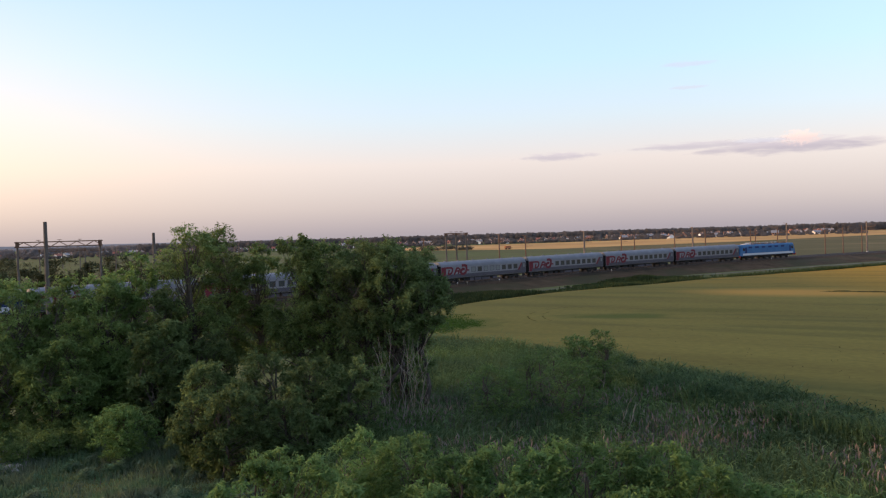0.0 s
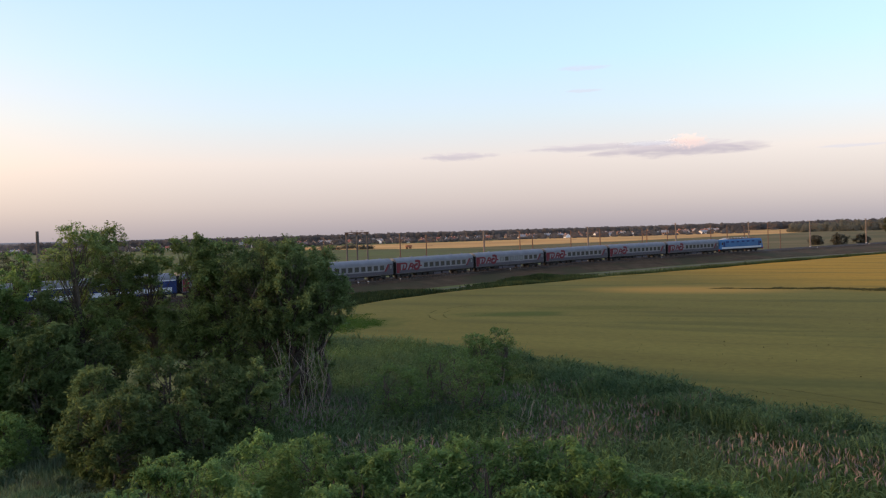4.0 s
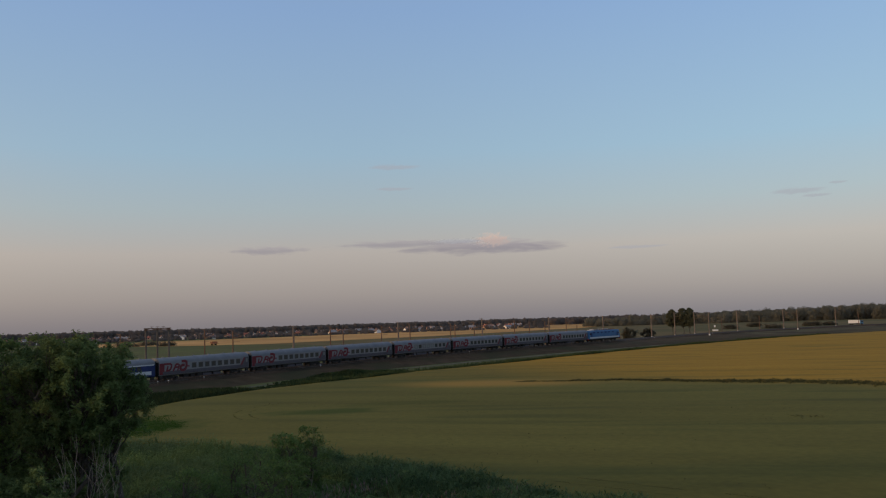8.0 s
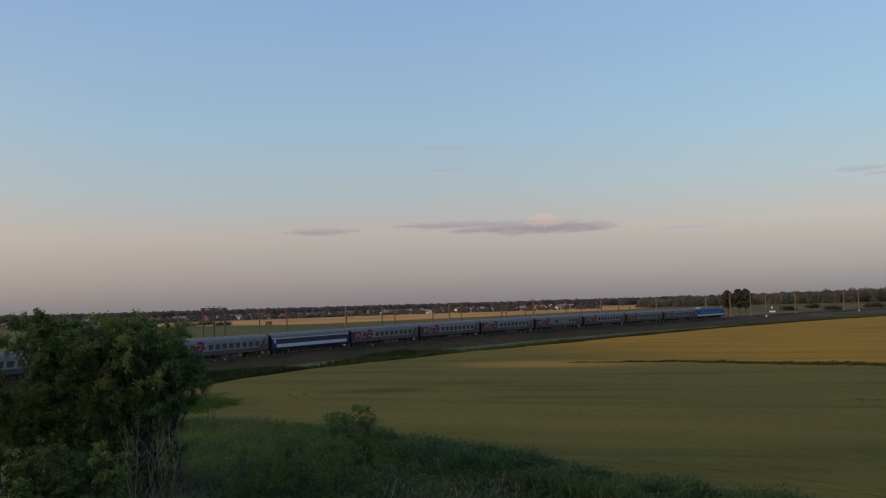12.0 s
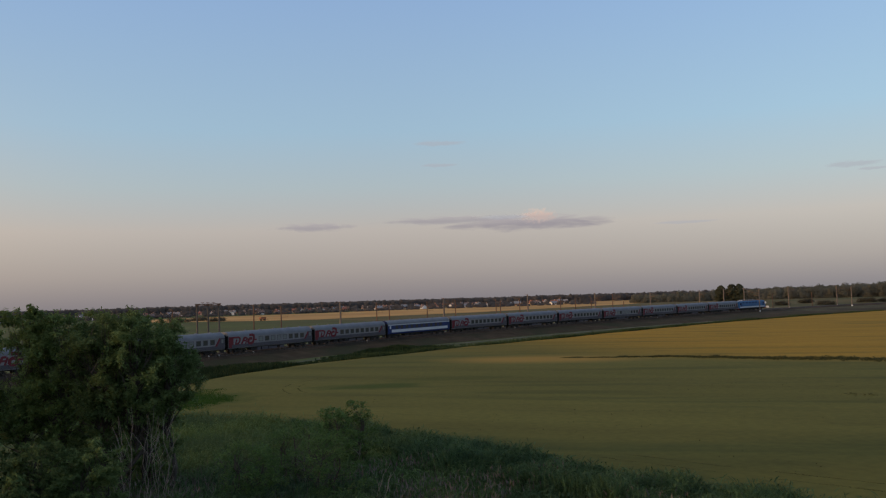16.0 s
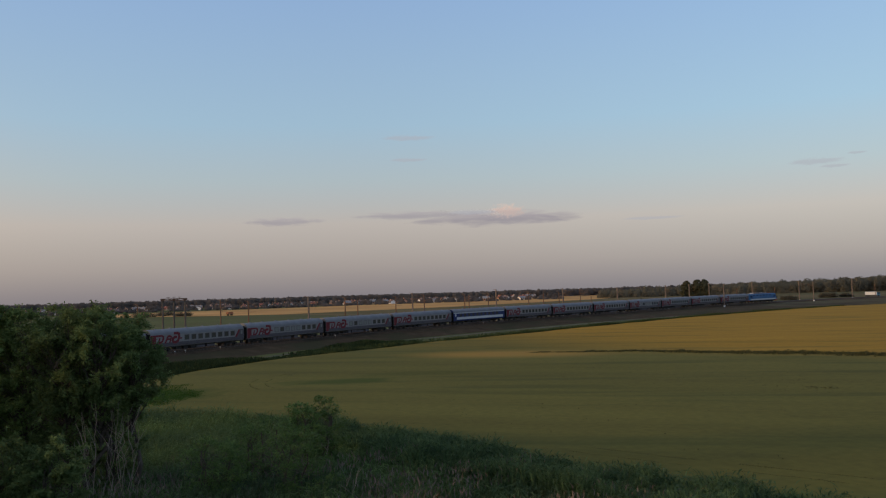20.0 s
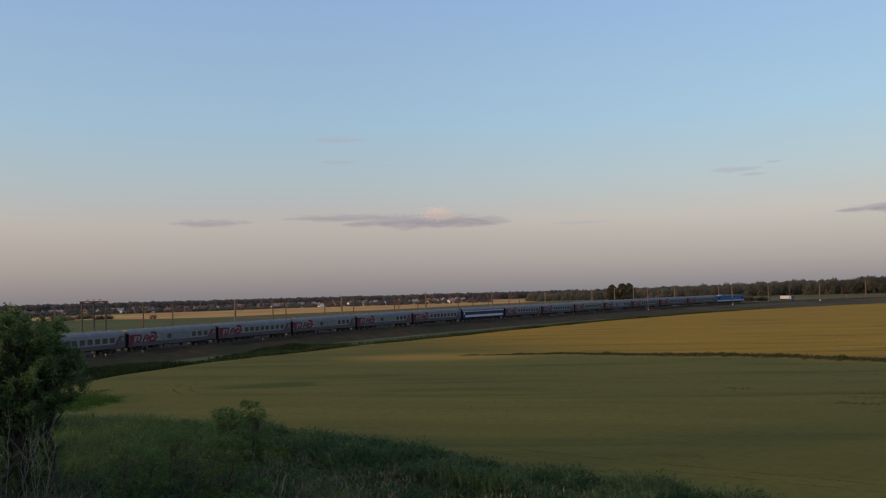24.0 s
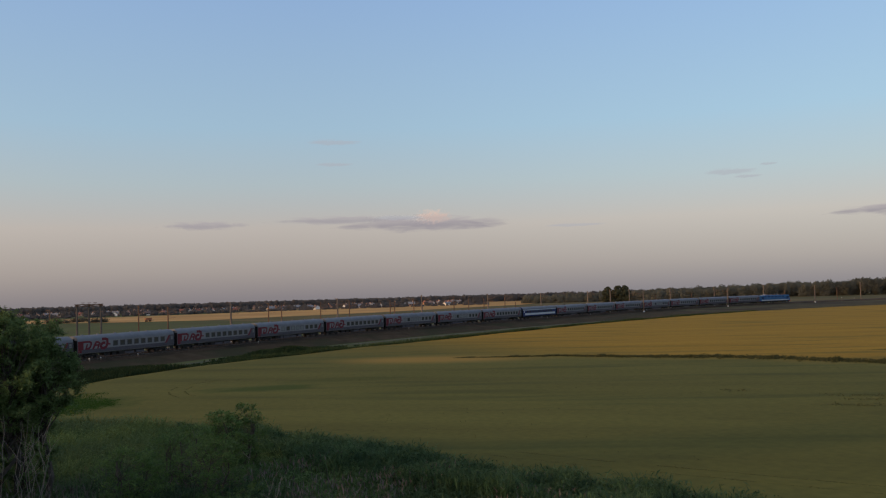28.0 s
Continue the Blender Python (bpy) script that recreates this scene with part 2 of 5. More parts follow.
def crop_material():
    """Ripening grain: greener in the near half, low sunlight painted as gold past the weedy strip, with drill rows and
    pale patches.
    """
    m = material("grain_crop", (0.115, 0.1045, 0.026), (0.14, 0.1255, 0.031), 1.6, 0.95, bump=0.05, bump_scale=14, detail=8, spec=0.06)
    nt = m.node_tree
    n, l = nt.nodes, nt.links
    b = n["Principled BSDF"]
    base = b.inputs["Base Color"].links[0].from_socket
    geo = n.new("ShaderNodeNewGeometry")
    dot = n.new("ShaderNodeVectorMath")
    dot.operation = "DOT_PRODUCT"
    dot.inputs[1].default_value = (0.80, 0.60, 0)
    l.new(geo.outputs["Position"], dot.inputs[0])
    big = n.new("ShaderNodeTexNoise")
    big.inputs["Scale"].default_value, big.inputs["Detail"].default_value = 0.02, 5
    l.new(geo.outputs["Position"], big.inputs["Vector"])
    add = n.new("ShaderNodeMath")
    add.operation = "MULTIPLY_ADD"
    add.inputs[1].default_value = 16
    l.new(big.outputs["Fac"], add.inputs[0])
    l.new(dot.outputs["Value"], add.inputs[2])
    mr = n.new("ShaderNodeMapRange")
    mr.interpolation_type = "SMOOTHSTEP"
    mr.inputs["From Min"].default_value, mr.inputs["From Max"].default_value = 127, 144
    l.new(add.outputs[0], mr.inputs["Value"])
    mx = n.new("ShaderNodeMix")
    mx.data_type = "RGBA"
    # the painted sunlit gold fades out towards the near corner
    sx, gx, gm = n.new("ShaderNodeSeparateXYZ"), n.new("ShaderNodeMapRange"), n.new("ShaderNodeMath")
    l.new(geo.outputs["Position"], sx.inputs[0])
    gx.interpolation_type = "SMOOTHSTEP"
    gx.inputs["From Min"].default_value, gx.inputs["From Max"].default_value = 56, 98
    gx.inputs["To Min"].default_value = 0.18
    l.new(sx.outputs["X"], gx.inputs["Value"])
    gm.operation = "MULTIPLY"
    l.new(mr.outputs[0], gm.inputs[0])
    l.new(gx.outputs[0], gm.inputs[1])
    l.new(gm.outputs[0], mx.inputs["Factor"])
    l.new(base, mx.inputs["A"])
    gold = n.new("ShaderNodeMix")
    gold.data_type, gold.blend_type = "RGBA", "MULTIPLY"
    gold.inputs["Factor"].default_value = 1.0
    gold.inputs["B"].default_value = (2.6, 1.66, 0.86, 1)
    l.new(base, gold.inputs["A"])
    l.new(gold.outputs["Result"], mx.inputs["B"])
    # broad streaks across the slope
    mp, st = n.new("ShaderNodeMapping"), n.new("ShaderNodeTexNoise")
    mp.vector_type = "TEXTURE"
    mp.inputs["Rotation"].default_value = (0, 0, radians(-38))
    mp.inputs["Scale"].default_value = (55, 7, 1)
    st.inputs["Scale"].default_value, st.inputs["Detail"].default_value = 1, 5
    l.new(geo.outputs["Position"], mp.inputs[0])
    l.new(mp.outputs[0], st.inputs["Vector"])
    sr = n.new("ShaderNodeMapRange")
    sr.inputs["From Min"].default_value, sr.inputs["From Max"].default_value = 0.3, 0.7
    sr.inputs["To Min"].default_value, sr.inputs["To Max"].default_value = 0.88, 1.1
    l.new(st.outputs["Fac"], sr.inputs["Value"])
    hs = n.new("ShaderNodeHueSaturation")
    l.new(sr.outputs[0], hs.inputs["Value"])
    l.new(mx.outputs["Result"], hs.inputs["Color"])
    # thin, greener patches where the crop is late
    mp2, pn = n.new("ShaderNodeMapping"), n.new("ShaderNodeTexNoise")
    mp2.vector_type = "TEXTURE"
    mp2.inputs["Rotation"].default_value = (0, 0, radians(-32))
    mp2.inputs["Scale"].default_value = (34, 5, 1)
    pn.inputs["Scale"].default_value, pn.inputs["Detail"].default_value = 1, 6
    l.new(geo.outputs["Position"], mp2.inputs[0])
    l.new(mp2.outputs[0], pn.inputs["Vector"])
    pr = n.new("ShaderNodeMapRange")
    pr.interpolation_type = "SMOOTHSTEP"
    pr.inputs["From Min"].default_value, pr.inputs["From Max"].default_value = 0.5, 0.72
    pr.inputs["To Max"].default_value = 0.6
    l.new(pn.outputs["Fac"], pr.inputs["Value"])
    late = n.new("ShaderNodeMix")
    late.data_type = "RGBA"
    l.new(pr.outputs[0], late.inputs["Factor"])
    l.new(hs.outputs["Color"], late.inputs["A"])
    late.inputs["B"].default_value = (0.062, 0.072, 0.02, 1)
    col = late.outputs["Result"]
    # short thin places along the drill rows
    mp3, fn, fr, thin = n.new("ShaderNodeMapping"), n.new("ShaderNodeTexNoise"), n.new("ShaderNodeMapRange"), n.new("ShaderNodeMix")
    mp3.vector_type = "TEXTURE"
    mp3.inputs["Rotation"].default_value = (0, 0, radians(-42))
    mp3.inputs["Scale"].default_value = (8, 3.0, 1)
    fn.inputs["Scale"].default_value, fn.inputs["Detail"].default_value = 1, 3
    l.new(geo.outputs["Position"], mp3.inputs[0])
    l.new(mp3.outputs[0], fn.inputs["Vector"])
    fr.interpolation_type = "SMOOTHSTEP"
    fr.inputs["From Min"].default_value, fr.inputs["From Max"].default_value = 0.58, 0.74
    fr.inputs["To Max"].default_value = 0.24
    l.new(fn.outputs["Fac"], fr.inputs["Value"])
    thin.data_type = "RGBA"
    l.new(fr.outputs[0], thin.inputs["Factor"])
    l.new(col, thin.inputs["A"])
    thin.inputs["B"].default_value = (0.055, 0.056, 0.017, 1)
    col = thin.outputs["Result"]
    # an oval of low sunlight painted gold at the head of the strip
    hd, hl, hr, hm = n.new("ShaderNodeMapping"), n.new("ShaderNodeVectorMath"), n.new("ShaderNodeMapRange"), n.new("ShaderNodeMix")
    hd.vector_type = "TEXTURE"
    hd.inputs["Location"].default_value, hd.inputs["Rotation"].default_value, hd.inputs["Scale"].default_value = (54, 126, 0), (0, 0, radians(-35)), (19, 9, 1000)
    hl.operation = "LENGTH"
    l.new(geo.outputs["Position"], hd.inputs[0])
    l.new(hd.outputs[0], hl.inputs[0])
    hr.interpolation_type = "SMOOTHSTEP"
    hr.inputs["From Min"].default_value, hr.inputs["From Max"].default_value = 1.2, 0.3
    hr.inputs["To Max"].default_value = 0.9
    l.new(hl.outputs["Value"], hr.inputs["Value"])
    hm.data_type = "RGBA"
    l.new(hr.outputs[0], hm.inputs["Factor"])
    l.new(col, hm.inputs["A"])
    hm.inputs["B"].default_value = (0.32, 0.195, 0.045, 1)
    col = hm.outputs["Result"]
    # lush green spots near the corner: middle, half-lengths, turn, how green
    for (cx, cy, ax, ay, turn, amount) in ((20.5, 100.5, 7.5, 3.4, -15, 0.7), (-1.0, 98.0, 7.5, 6.5, -8, 1.0), (32.0, 104.0, 9.0, 3.0, -20, 0.3)):
        mq, ln, wob, ad, rr, spot = n.new("ShaderNodeMapping"), n.new("ShaderNodeVectorMath"), n.new("ShaderNodeTexNoise"), n.new("ShaderNodeMath"), n.new("ShaderNodeMapRange"), n.new("ShaderNodeMix")
        mq.vector_type = "TEXTURE"
        mq.inputs["Location"].default_value, mq.inputs["Rotation"].default_value, mq.inputs["Scale"].default_value = (cx, cy, 0), (0, 0, radians(turn)), (ax, ay, 1000)
        ln.operation = "LENGTH"
        l.new(geo.outputs["Position"], mq.inputs[0])
        l.new(mq.outputs[0], ln.inputs[0])
        wob.inputs["Scale"].default_value, wob.inputs["Detail"].default_value = 0.22, 6
        l.new(geo.outputs["Position"], wob.inputs["Vector"])
        ad.operation = "MULTIPLY_ADD"
        ad.inputs[1].default_value = 1.3
        l.new(wob.outputs["Fac"], ad.inputs[0])
        l.new(ln.outputs["Value"], ad.inputs[2])
        rr.interpolation_type = "SMOOTHSTEP"
        rr.inputs["From Min"].default_value, rr.inputs["From Max"].default_value = 1.9, 1.1
        rr.inputs["To Max"].default_value = amount
        l.new(ad.outputs[0], rr.inputs["Value"])
        spot.data_type = "RGBA"
        l.new(rr.outputs[0], spot.inputs["Factor"])
        l.new(col, spot.inputs["A"])
        spot.inputs["B"].default_value = (0.038, 0.066, 0.01, 1)
        col = spot.outputs["Result"]
    l.new(col, b.inputs["Base Color"])
    return m


M_CROP = crop_material()
M_GREY = material("grey_coach_paint", (0.186, 0.18, 0.184), (0.234, 0.226, 0.23), 0.4, 0.55, bump=0.03, bump_scale=2, spec=0.2)
M_ROOF = material("grey_roof_paint", (0.15, 0.152, 0.17), (0.195, 0.198, 0.217), 0.5, 0.65, spec=0.2)
M_DARKGREY = material("dark_grey_paint", (0.066, 0.058, 0.068), (0.092, 0.082, 0.094), 0.6, 0.55, spec=0.2)
M_SIGNAL = material("bright_red_paint", (0.45, 0.04, 0.022), (0.55, 0.055, 0.03), 0.8, 0.5, spec=0.3)
M_RED = material("red_paint", (0.132, 0.025, 0.031), (0.17, 0.033, 0.039), 0.6, 0.6, spec=0.12)
M_BLUE = material("blue_loco_paint", (0.03, 0.11, 0.245), (0.047, 0.15, 0.30), 0.5, 0.5, spec=0.3)
M_NAVY = material("navy_coach_paint", (0.012, 0.026, 0.10), (0.02, 0.036, 0.13), 0.5, 0.5, spec=0.2)
M_PALE = material("pale_stripe_paint", (0.46, 0.47, 0.49), (0.54, 0.55, 0.57), 0.6, 0.5)
M_GLASS = material("window_glass", (0.012, 0.014, 0.018), (0.02, 0.022, 0.027), 1, 0.08, spec=0.6)
M_PANE = material("coach_pane", (0.04, 0.046, 0.046), (0.075, 0.085, 0.082), 0.35, 0.12, spec=0.6)
M_BLIND = material("drawn_blind", (0.15, 0.155, 0.15), (0.19, 0.195, 0.185), 1, 0.35, spec=0.4)
M_UNDER = material("underframe", (0.022, 0.02, 0.02), (0.04, 0.036, 0.033), 1.5, 0.85, spec=0.15)
M_WHEEL = material("wheel_steel", (0.045, 0.04, 0.037), (0.075, 0.066, 0.058), 2, 0.7, 0.1, spec=0.2)


# ---- mesh helpers ----
class Shape:
    """Collects boxes, tubes and sheets for one mesh."""

    def __init__(self):
        self.v, self.f = [], []

    def add(self, verts, faces):
        k = len(self.v)
        self.v += [tuple(p) for p in verts]
        self.f += [tuple(i + k for i in q) for q in faces]
        return self

    def box(self, c, s, m=None, taper=1.0):
        x, y, z = s[0] / 2, s[1] / 2, s[2] / 2
        p = [(-x, -y, -z), (x, -y, -z), (x, y, -z), (-x, y, -z)] + [(a * taper, b * taper, z) for a, b in ((-x, -y), (x, -y), (x, y), (-x, y))]
        p = [Vector(q) for q in p]
        if m:
            p = [m @ q for q in p]
        return self.add([q + Vector(c) for q in p], [(3, 2, 1, 0), (4, 5, 6, 7), (0, 1, 5, 4), (1, 2, 6, 5), (2, 3, 7, 6), (3, 0, 4, 7)])

    def tube(self, a, b, r0, r1=None, n=6, caps=True):
        a, b = Vector(a), Vector(b)
        r1 = r0 if r1 is None else r1
        d = (b - a).normalized()
        u = d.orthogonal().normalized()
        w = d.cross(u)
        ring = [(math.cos(2 * math.pi * i / n), math.sin(2 * math.pi * i / n)) for i in range(n)]
        vs = [a + (u * c + w * s) * r0 for c, s in ring] + [b + (u * c + w * s) * r1 for c, s in ring]
        fs = [(i, (i + 1) % n, n + (i + 1) % n, n + i) for i in range(n)]
        if caps:
            fs += [tuple(range(n))[::-1], tuple(range(n, 2 * n))]
        return self.add(vs, fs)

    def extrude(self, prof, x0, x1, closed=True):
        """A profile of (y, z) drawn along x."""
        n = len(prof)
        vs = [(x0, *p) for p in prof] + [(x1, *p) for p in prof]
        fs = [(i, (i + 1) % n, n + (i + 1) % n, n + i) for i in range(n if closed else n - 1)]
        if closed:
            fs += [tuple(range(n))[::-1], tuple(range(n, 2 * n))]
        return self.add(vs, fs)

    def mesh(self, name, mat, smooth=False):
        me = bpy.data.meshes.new(name)
        me.from_pydata(self.v, [], self.f)
        me.materials.append(mat)
        if smooth:
            me.shade_smooth()
        me.update()
        return me


def part(name, shape, mat, parent=None, label="", at=None, smooth=False):
    ob = new(name, shape if isinstance(shape, bpy.types.Mesh) else shape.mesh(name, mat, smooth))
    if at is not None:
        ob.matrix_basis = at
    ob.parent = parent
    return tagged(ob, label)


def array_mesh(name, verts, faces, mat, smooth=False):
    """A mesh from numpy arrays of points and of quads or triangles."""
    me = bpy.data.meshes.new(name)
    verts, faces = np.asarray(verts, np.float32), np.asarray(faces, np.int32)
    k = faces.shape[1]
    me.vertices.add(len(verts))
    me.vertices.foreach_set("co", verts.ravel())
    me.loops.add(faces.size)
    me.loops.foreach_set("vertex_index", faces.ravel())
    me.polygons.add(len(faces))
    me.polygons.foreach_set("loop_start", np.arange(0, faces.size, k, dtype=np.int32))
    me.materials.append(mat)
    me.update(calc_edges=True)
    if smooth:
        me.shade_smooth()
    return me


# ---- ground ----
def bank_height(x, y):
    """The bank on which the eye stands; it falls to the field and runs on to the left."""
    d = y - np.where(x < 0, 2.0 - 0.30 * x, 2.0 + 0.1 * x)
    return 9.4 * np.clip(1 - d / 17.0, 0, 1) ** 1.15


def ground_height(x, y):
    g = np.clip((x - 10) * 0.0022, 0, 0.9) * np.clip((y + 50) / 150, 0, 1)
    return g + bank_height(x, y)


def axis(lo, hi):
    a = [0.0]
    while a[-1] < hi:
        a.append(a[-1] + max(1.5, a[-1] * 0.06))
    b = [0.0]
    while b[-1] > lo:
        b.append(b[-1] - max(1.5, -b[-1] * 0.06))
    return np.array(b[::-1] + a[1:])


def grid_mesh(name, xs, ys, height, mat):
    gx, gy = np.meshgrid(xs, ys)
    v = np.stack([gx, gy, height(gx, gy)], -1).reshape(-1, 3)
    w, hgt = len(xs), len(ys)
    i = (np.arange(hgt - 1)[:, None] * w + np.arange(w - 1)[None]).ravel()
    return array_mesh(name, v, np.stack([i, i + 1, i + 1 + w, i + w], -1), mat, True)


tagged(new("ground", grid_mesh("ground", axis(-4800, 4800), axis(-4800, 4800), ground_height, M_MEADOW)), "flat green meadow land rising to a grassy bank", "ground", kind="structure")


def ribbon(name, s0, s1, step, profile, mat, label, category, wobble=0.0):
    """A strip along the line; profile: (offset, height, whether the height counts from the rail)."""
    ss = np.arange(s0, s1 + 0.1, step)
    vs = []
    for s in ss:
        for off, z, rel in profile:
            o = (off(s) if callable(off) else off) + wobble * noise.noise((s * 0.07, z * 3, 3.1))
            x, y, rz, h = track(s, o)
            vs.append((x, y, (rz + z) if rel else float(ground_height(np.array(x), np.array(y))) + z))
    n = len(profile)
    i = (np.arange(len(ss) - 1)[:, None] * n + np.arange(n - 1)[None]).ravel()
    return tagged(new(name, array_mesh(name, vs, np.stack([i + 1, i, i + n, i + n + 1], -1), mat)), label, category, kind="structure")


EDGE_S, EDGE_OFF = (-84, -62, -49, -40, -30, -16, 4, 24, 60, 100, 130, 160, 200, 238, 328, 450, 900), (52, 43, 35.2, 31, 28.4, 28.2, 29.6, 31.2, 34.5, 35, 35.5, 36.5, 41, 46, 62, 80, 110)


def crop_edge(s):
    """How far from the line the crop begins."""
    return float(np.interp(s, EDGE_S, EDGE_OFF))


def foot(s):
    return float(np.interp(s, (-100, 60, 130, 180, 240, 330, 900), (-11, -10.5, -12, -19, -34, -50, -95)))


ribbon("embankment", -400, 262, 3, [(foot, -0.1, False), (lambda s: foot(s) + 3.5, 0.55, False), (-3.6, -0.62, True), (9.5, -0.62, True), (13, -0.1, False)], M_BANK, "dark earth railway embankment with sparse weeds", "embankment", 0.6)
ribbon("embankment", 262, 860, 3, [(foot, -0.1, False), (lambda s: foot(s) + 3.5, 0.5, False), (lambda s: foot(s) * 0.45, 0.75, False), (-3.6, -0.62, True), (9.5, -0.62, True), (13, -0.1, False)], M_BANK_GRASS, "grassy railway embankment with dry patches", "embankment", 0.6)
ribbon("ballast_bed", -400, 860, 3, [(-3.0, -0.66, True), (-1.8, -0.2, True), (6.9, -0.2, True), (8.1, -0.66, True)], M_BALLAST, "brown gravel ballast under two tracks", "ballast", 0.12)
def path_at(s):
    return float(np.interp(s, (-20, -4, 20, 50, 90, 150, 190), (-15.2, -14.2, -13.2, -12.4, -13.4, -14.5, -20)))


ribbon("dirt_path", -20, 186, 3, [(lambda s: path_at(s) - 2.4, 0.03, False), (lambda s: path_at(s) - 1, 0.06, False), (path_at, 0.03, False)], M_PATH, "pale trodden dirt path beside the crop", "path", 0.7)


def rails():
    for off in (-0.76, 0.76, 4.34, 5.86):
        ribbon("rail", -400, 860, 2, [(off - 0.075, -0.18, True), (off - 0.036, -0.14, True), (off - 0.036, 0, True), (off + 0.036, 0, True), (off + 0.036, -0.14, True), (off + 0.075, -0.18, True)], M_RAIL, "worn brown steel rail on sleepers", "rail")
    sh = Shape()
    for off in (0.0, 5.1):
        for i in range(620):
            x, y, z, h = track(-90 + i * 0.9, off)
            sh.box((x, y, z - 0.22), (0.26, 2.7, 0.2), Matrix.Rotation(h, 4, "Z"))
    tagged(new("sleepers", sh.mesh("sleepers", M_SLEEPER)), "grey concrete sleepers bedded in ballast", "sleepers", kind="stuff")


rails()


# ---- crop field ----
REED_EDGE = [(-16, 90), (-2.5, 88), (6, 79), (13, 61), (18, 52), (21, 43), (24, 37), (27, 30), (36, 16), (60, -30)]


def reed_edge_y(x):
    return np.interp(x, [p[0] for p in REED_EDGE], [p[1] for p in REED_EDGE])


def crop_top(x, y):
    """The height of the standing grain."""
    return 0.72 + 0.12 * noise.noise((x * 0.05, y * 0.05, 0)) + 0.02 * noise.noise((x * 0.6, y * 0.6, 5)) + float(ground_height(np.array(x), np.array(y)))


def field():
    """One slab of standing grain between the reeds and the path, with an uneven top."""
    rows = []
    for s in list(np.arange(-86, 30, 3)) + list(np.arange(30, 640, 5)):
        x1, y1, _, h = track(s, -crop_edge(s) + 0.8 * noise.noise((s * 0.1, 0, 0)))
        rows.append((x1, y1))
    n = 46
    vs = []
    for x1, y1 in rows:
        # the near end lies along the reeds, straight towards the eye
        a = math.atan2(x1, y1)
        lo, hi = 5.0, math.hypot(x1, y1)
        for _ in range(30):
            m = (lo + hi) / 2
            if m * math.cos(a) > reed_edge_y(m * math.sin(a)):
                hi = m
            else:
                lo = m
        x0, y0 = lo * math.sin(a), lo * math.cos(a)
        line = []
        for k in range(n):
            q = (k / (n - 1)) ** 1.3
            x, y = x0 + (x1 - x0) * q, y0 + (y1 - y0) * q
            line.append((x, y, crop_top(x, y)))
        vs += [(line[0][0], line[0][1], -0.1)] + line + [(line[-1][0], line[-1][1], -0.1)]
    w = n + 2
    i = (np.arange(len(rows) - 1)[:, None] * w + np.arange(w - 1)[None]).ravel()
    tagged(new("grain_field", array_mesh("grain_field", vs, np.stack([i, i + 1, i + 1 + w, i + w], -1), M_CROP, True)), "standing grain, olive green, coloured sunlit gold further off", "field", kind="structure")


field()


def strip_field(name, near, far, lift, mat, label, category):
    """A sheet between two lines of equal length, laid on the land."""
    n, vs = 7, []
    for (xa, ya), (xb, yb) in zip(near, far):
        for k in range(n):
            x, y = xa + (xb - xa) * k / (n - 1), ya + (yb - ya) * k / (n - 1)
            vs.append((x, y, float(ground_height(np.array(x), np.array(y))) + lift))
    i = (np.arange(len(near) - 1)[:, None] * n + np.arange(n - 1)[None]).ravel()
    return tagged(new(name, array_mesh(name, vs, np.stack([i, i + n, i + n + 1, i + 1], -1), mat)), label, category, kind="structure")


def bearing_line(rows, bearings):
    return [polar(a, float(np.interp(a, [p[0] for p in rows], [p[1] for p in rows]))) for a in bearings]


NEAR_EDGE = ((-4, 640), (4, 560), (8, 535), (12, 560), (19, 600), (25, 690), (29, 770), (33, 980), (58, 980))
FAR_EDGE = ((-4, 760), (0, 820), (8, 830), (12, 860), (20, 980), (28, 1300), (33, 1500))
TILLED_EDGE = ((7.5, 520), (10, 495), (14, 400), (18, 300), (22, 298), (26, 315), (33, 382), (40, 453), (46, 507), (52, 553), (58, 600))
across, tilled = np.arange(-4, 33.1, 1.0), np.arange(7.5, 58.1, 1.0)
strip_field("tilled_strip", bearing_line(TILLED_EDGE, tilled), bearing_line(NEAR_EDGE, tilled), 0.06, M_TILLED, "olive brown fallow land between railway and ripe grain", "field")
strip_field("stubble_field", bearing_line(NEAR_EDGE, across), bearing_line(FAR_EDGE, across), 0.12, M_STRAW, "golden strip of ripe grain before the village", "field")


# ---- train: x ahead, y to the far side, z up from the rail ----
COACH, LOCO = 24.54, 22.5
HEAD = [(0, 104.1), (5.5, 158.1), (8, 182.3), (11, 211.8), (17, 270.3), (28, 375.7)]


def body_profile(w=1.55, floor=1.05, wall=3.25, top=4.3, n=9):
    """Half-round roof over upright walls, as (y, z)."""
    p = [(-w, floor + 0.15), (-w, wall)]
    for i in range(1, n):
        a = math.pi * i / n
        p.append((-math.cos(a) * w * (1 - 0.02 * math.sin(a)), wall + (top - wall) * math.sin(a) ** 0.8))
    return p + [(w, wall), (w, floor + 0.15), (w - 0.12, floor), (-w + 0.12, floor)]


def side_panel(x0, x1, z0, z1, side, w=1.55, d=0.012, slant=0.0):
    """A thin plate on a side wall (side -1 or 1); slant leans its ends forward at the top."""
    y0, y1 = side * (w - 0.02), side * (w + d)
    q = [(x0, z0), (x1, z0), (x1 + slant, z1), (x0 + slant, z1)]
    sh = Shape()
    v = [(x, y0, z) for x, z in q] + [(x, y1, z) for x, z in q]
    f = [(0, 1, 2, 3), (7, 6, 5, 4), (0, 4, 5, 1), (1, 5, 6, 2), (2, 6, 7, 3), (3, 7, 4, 0)]
    if side < 0:
        f = [t[::-1] for t in f]
    return sh.add(v, f)


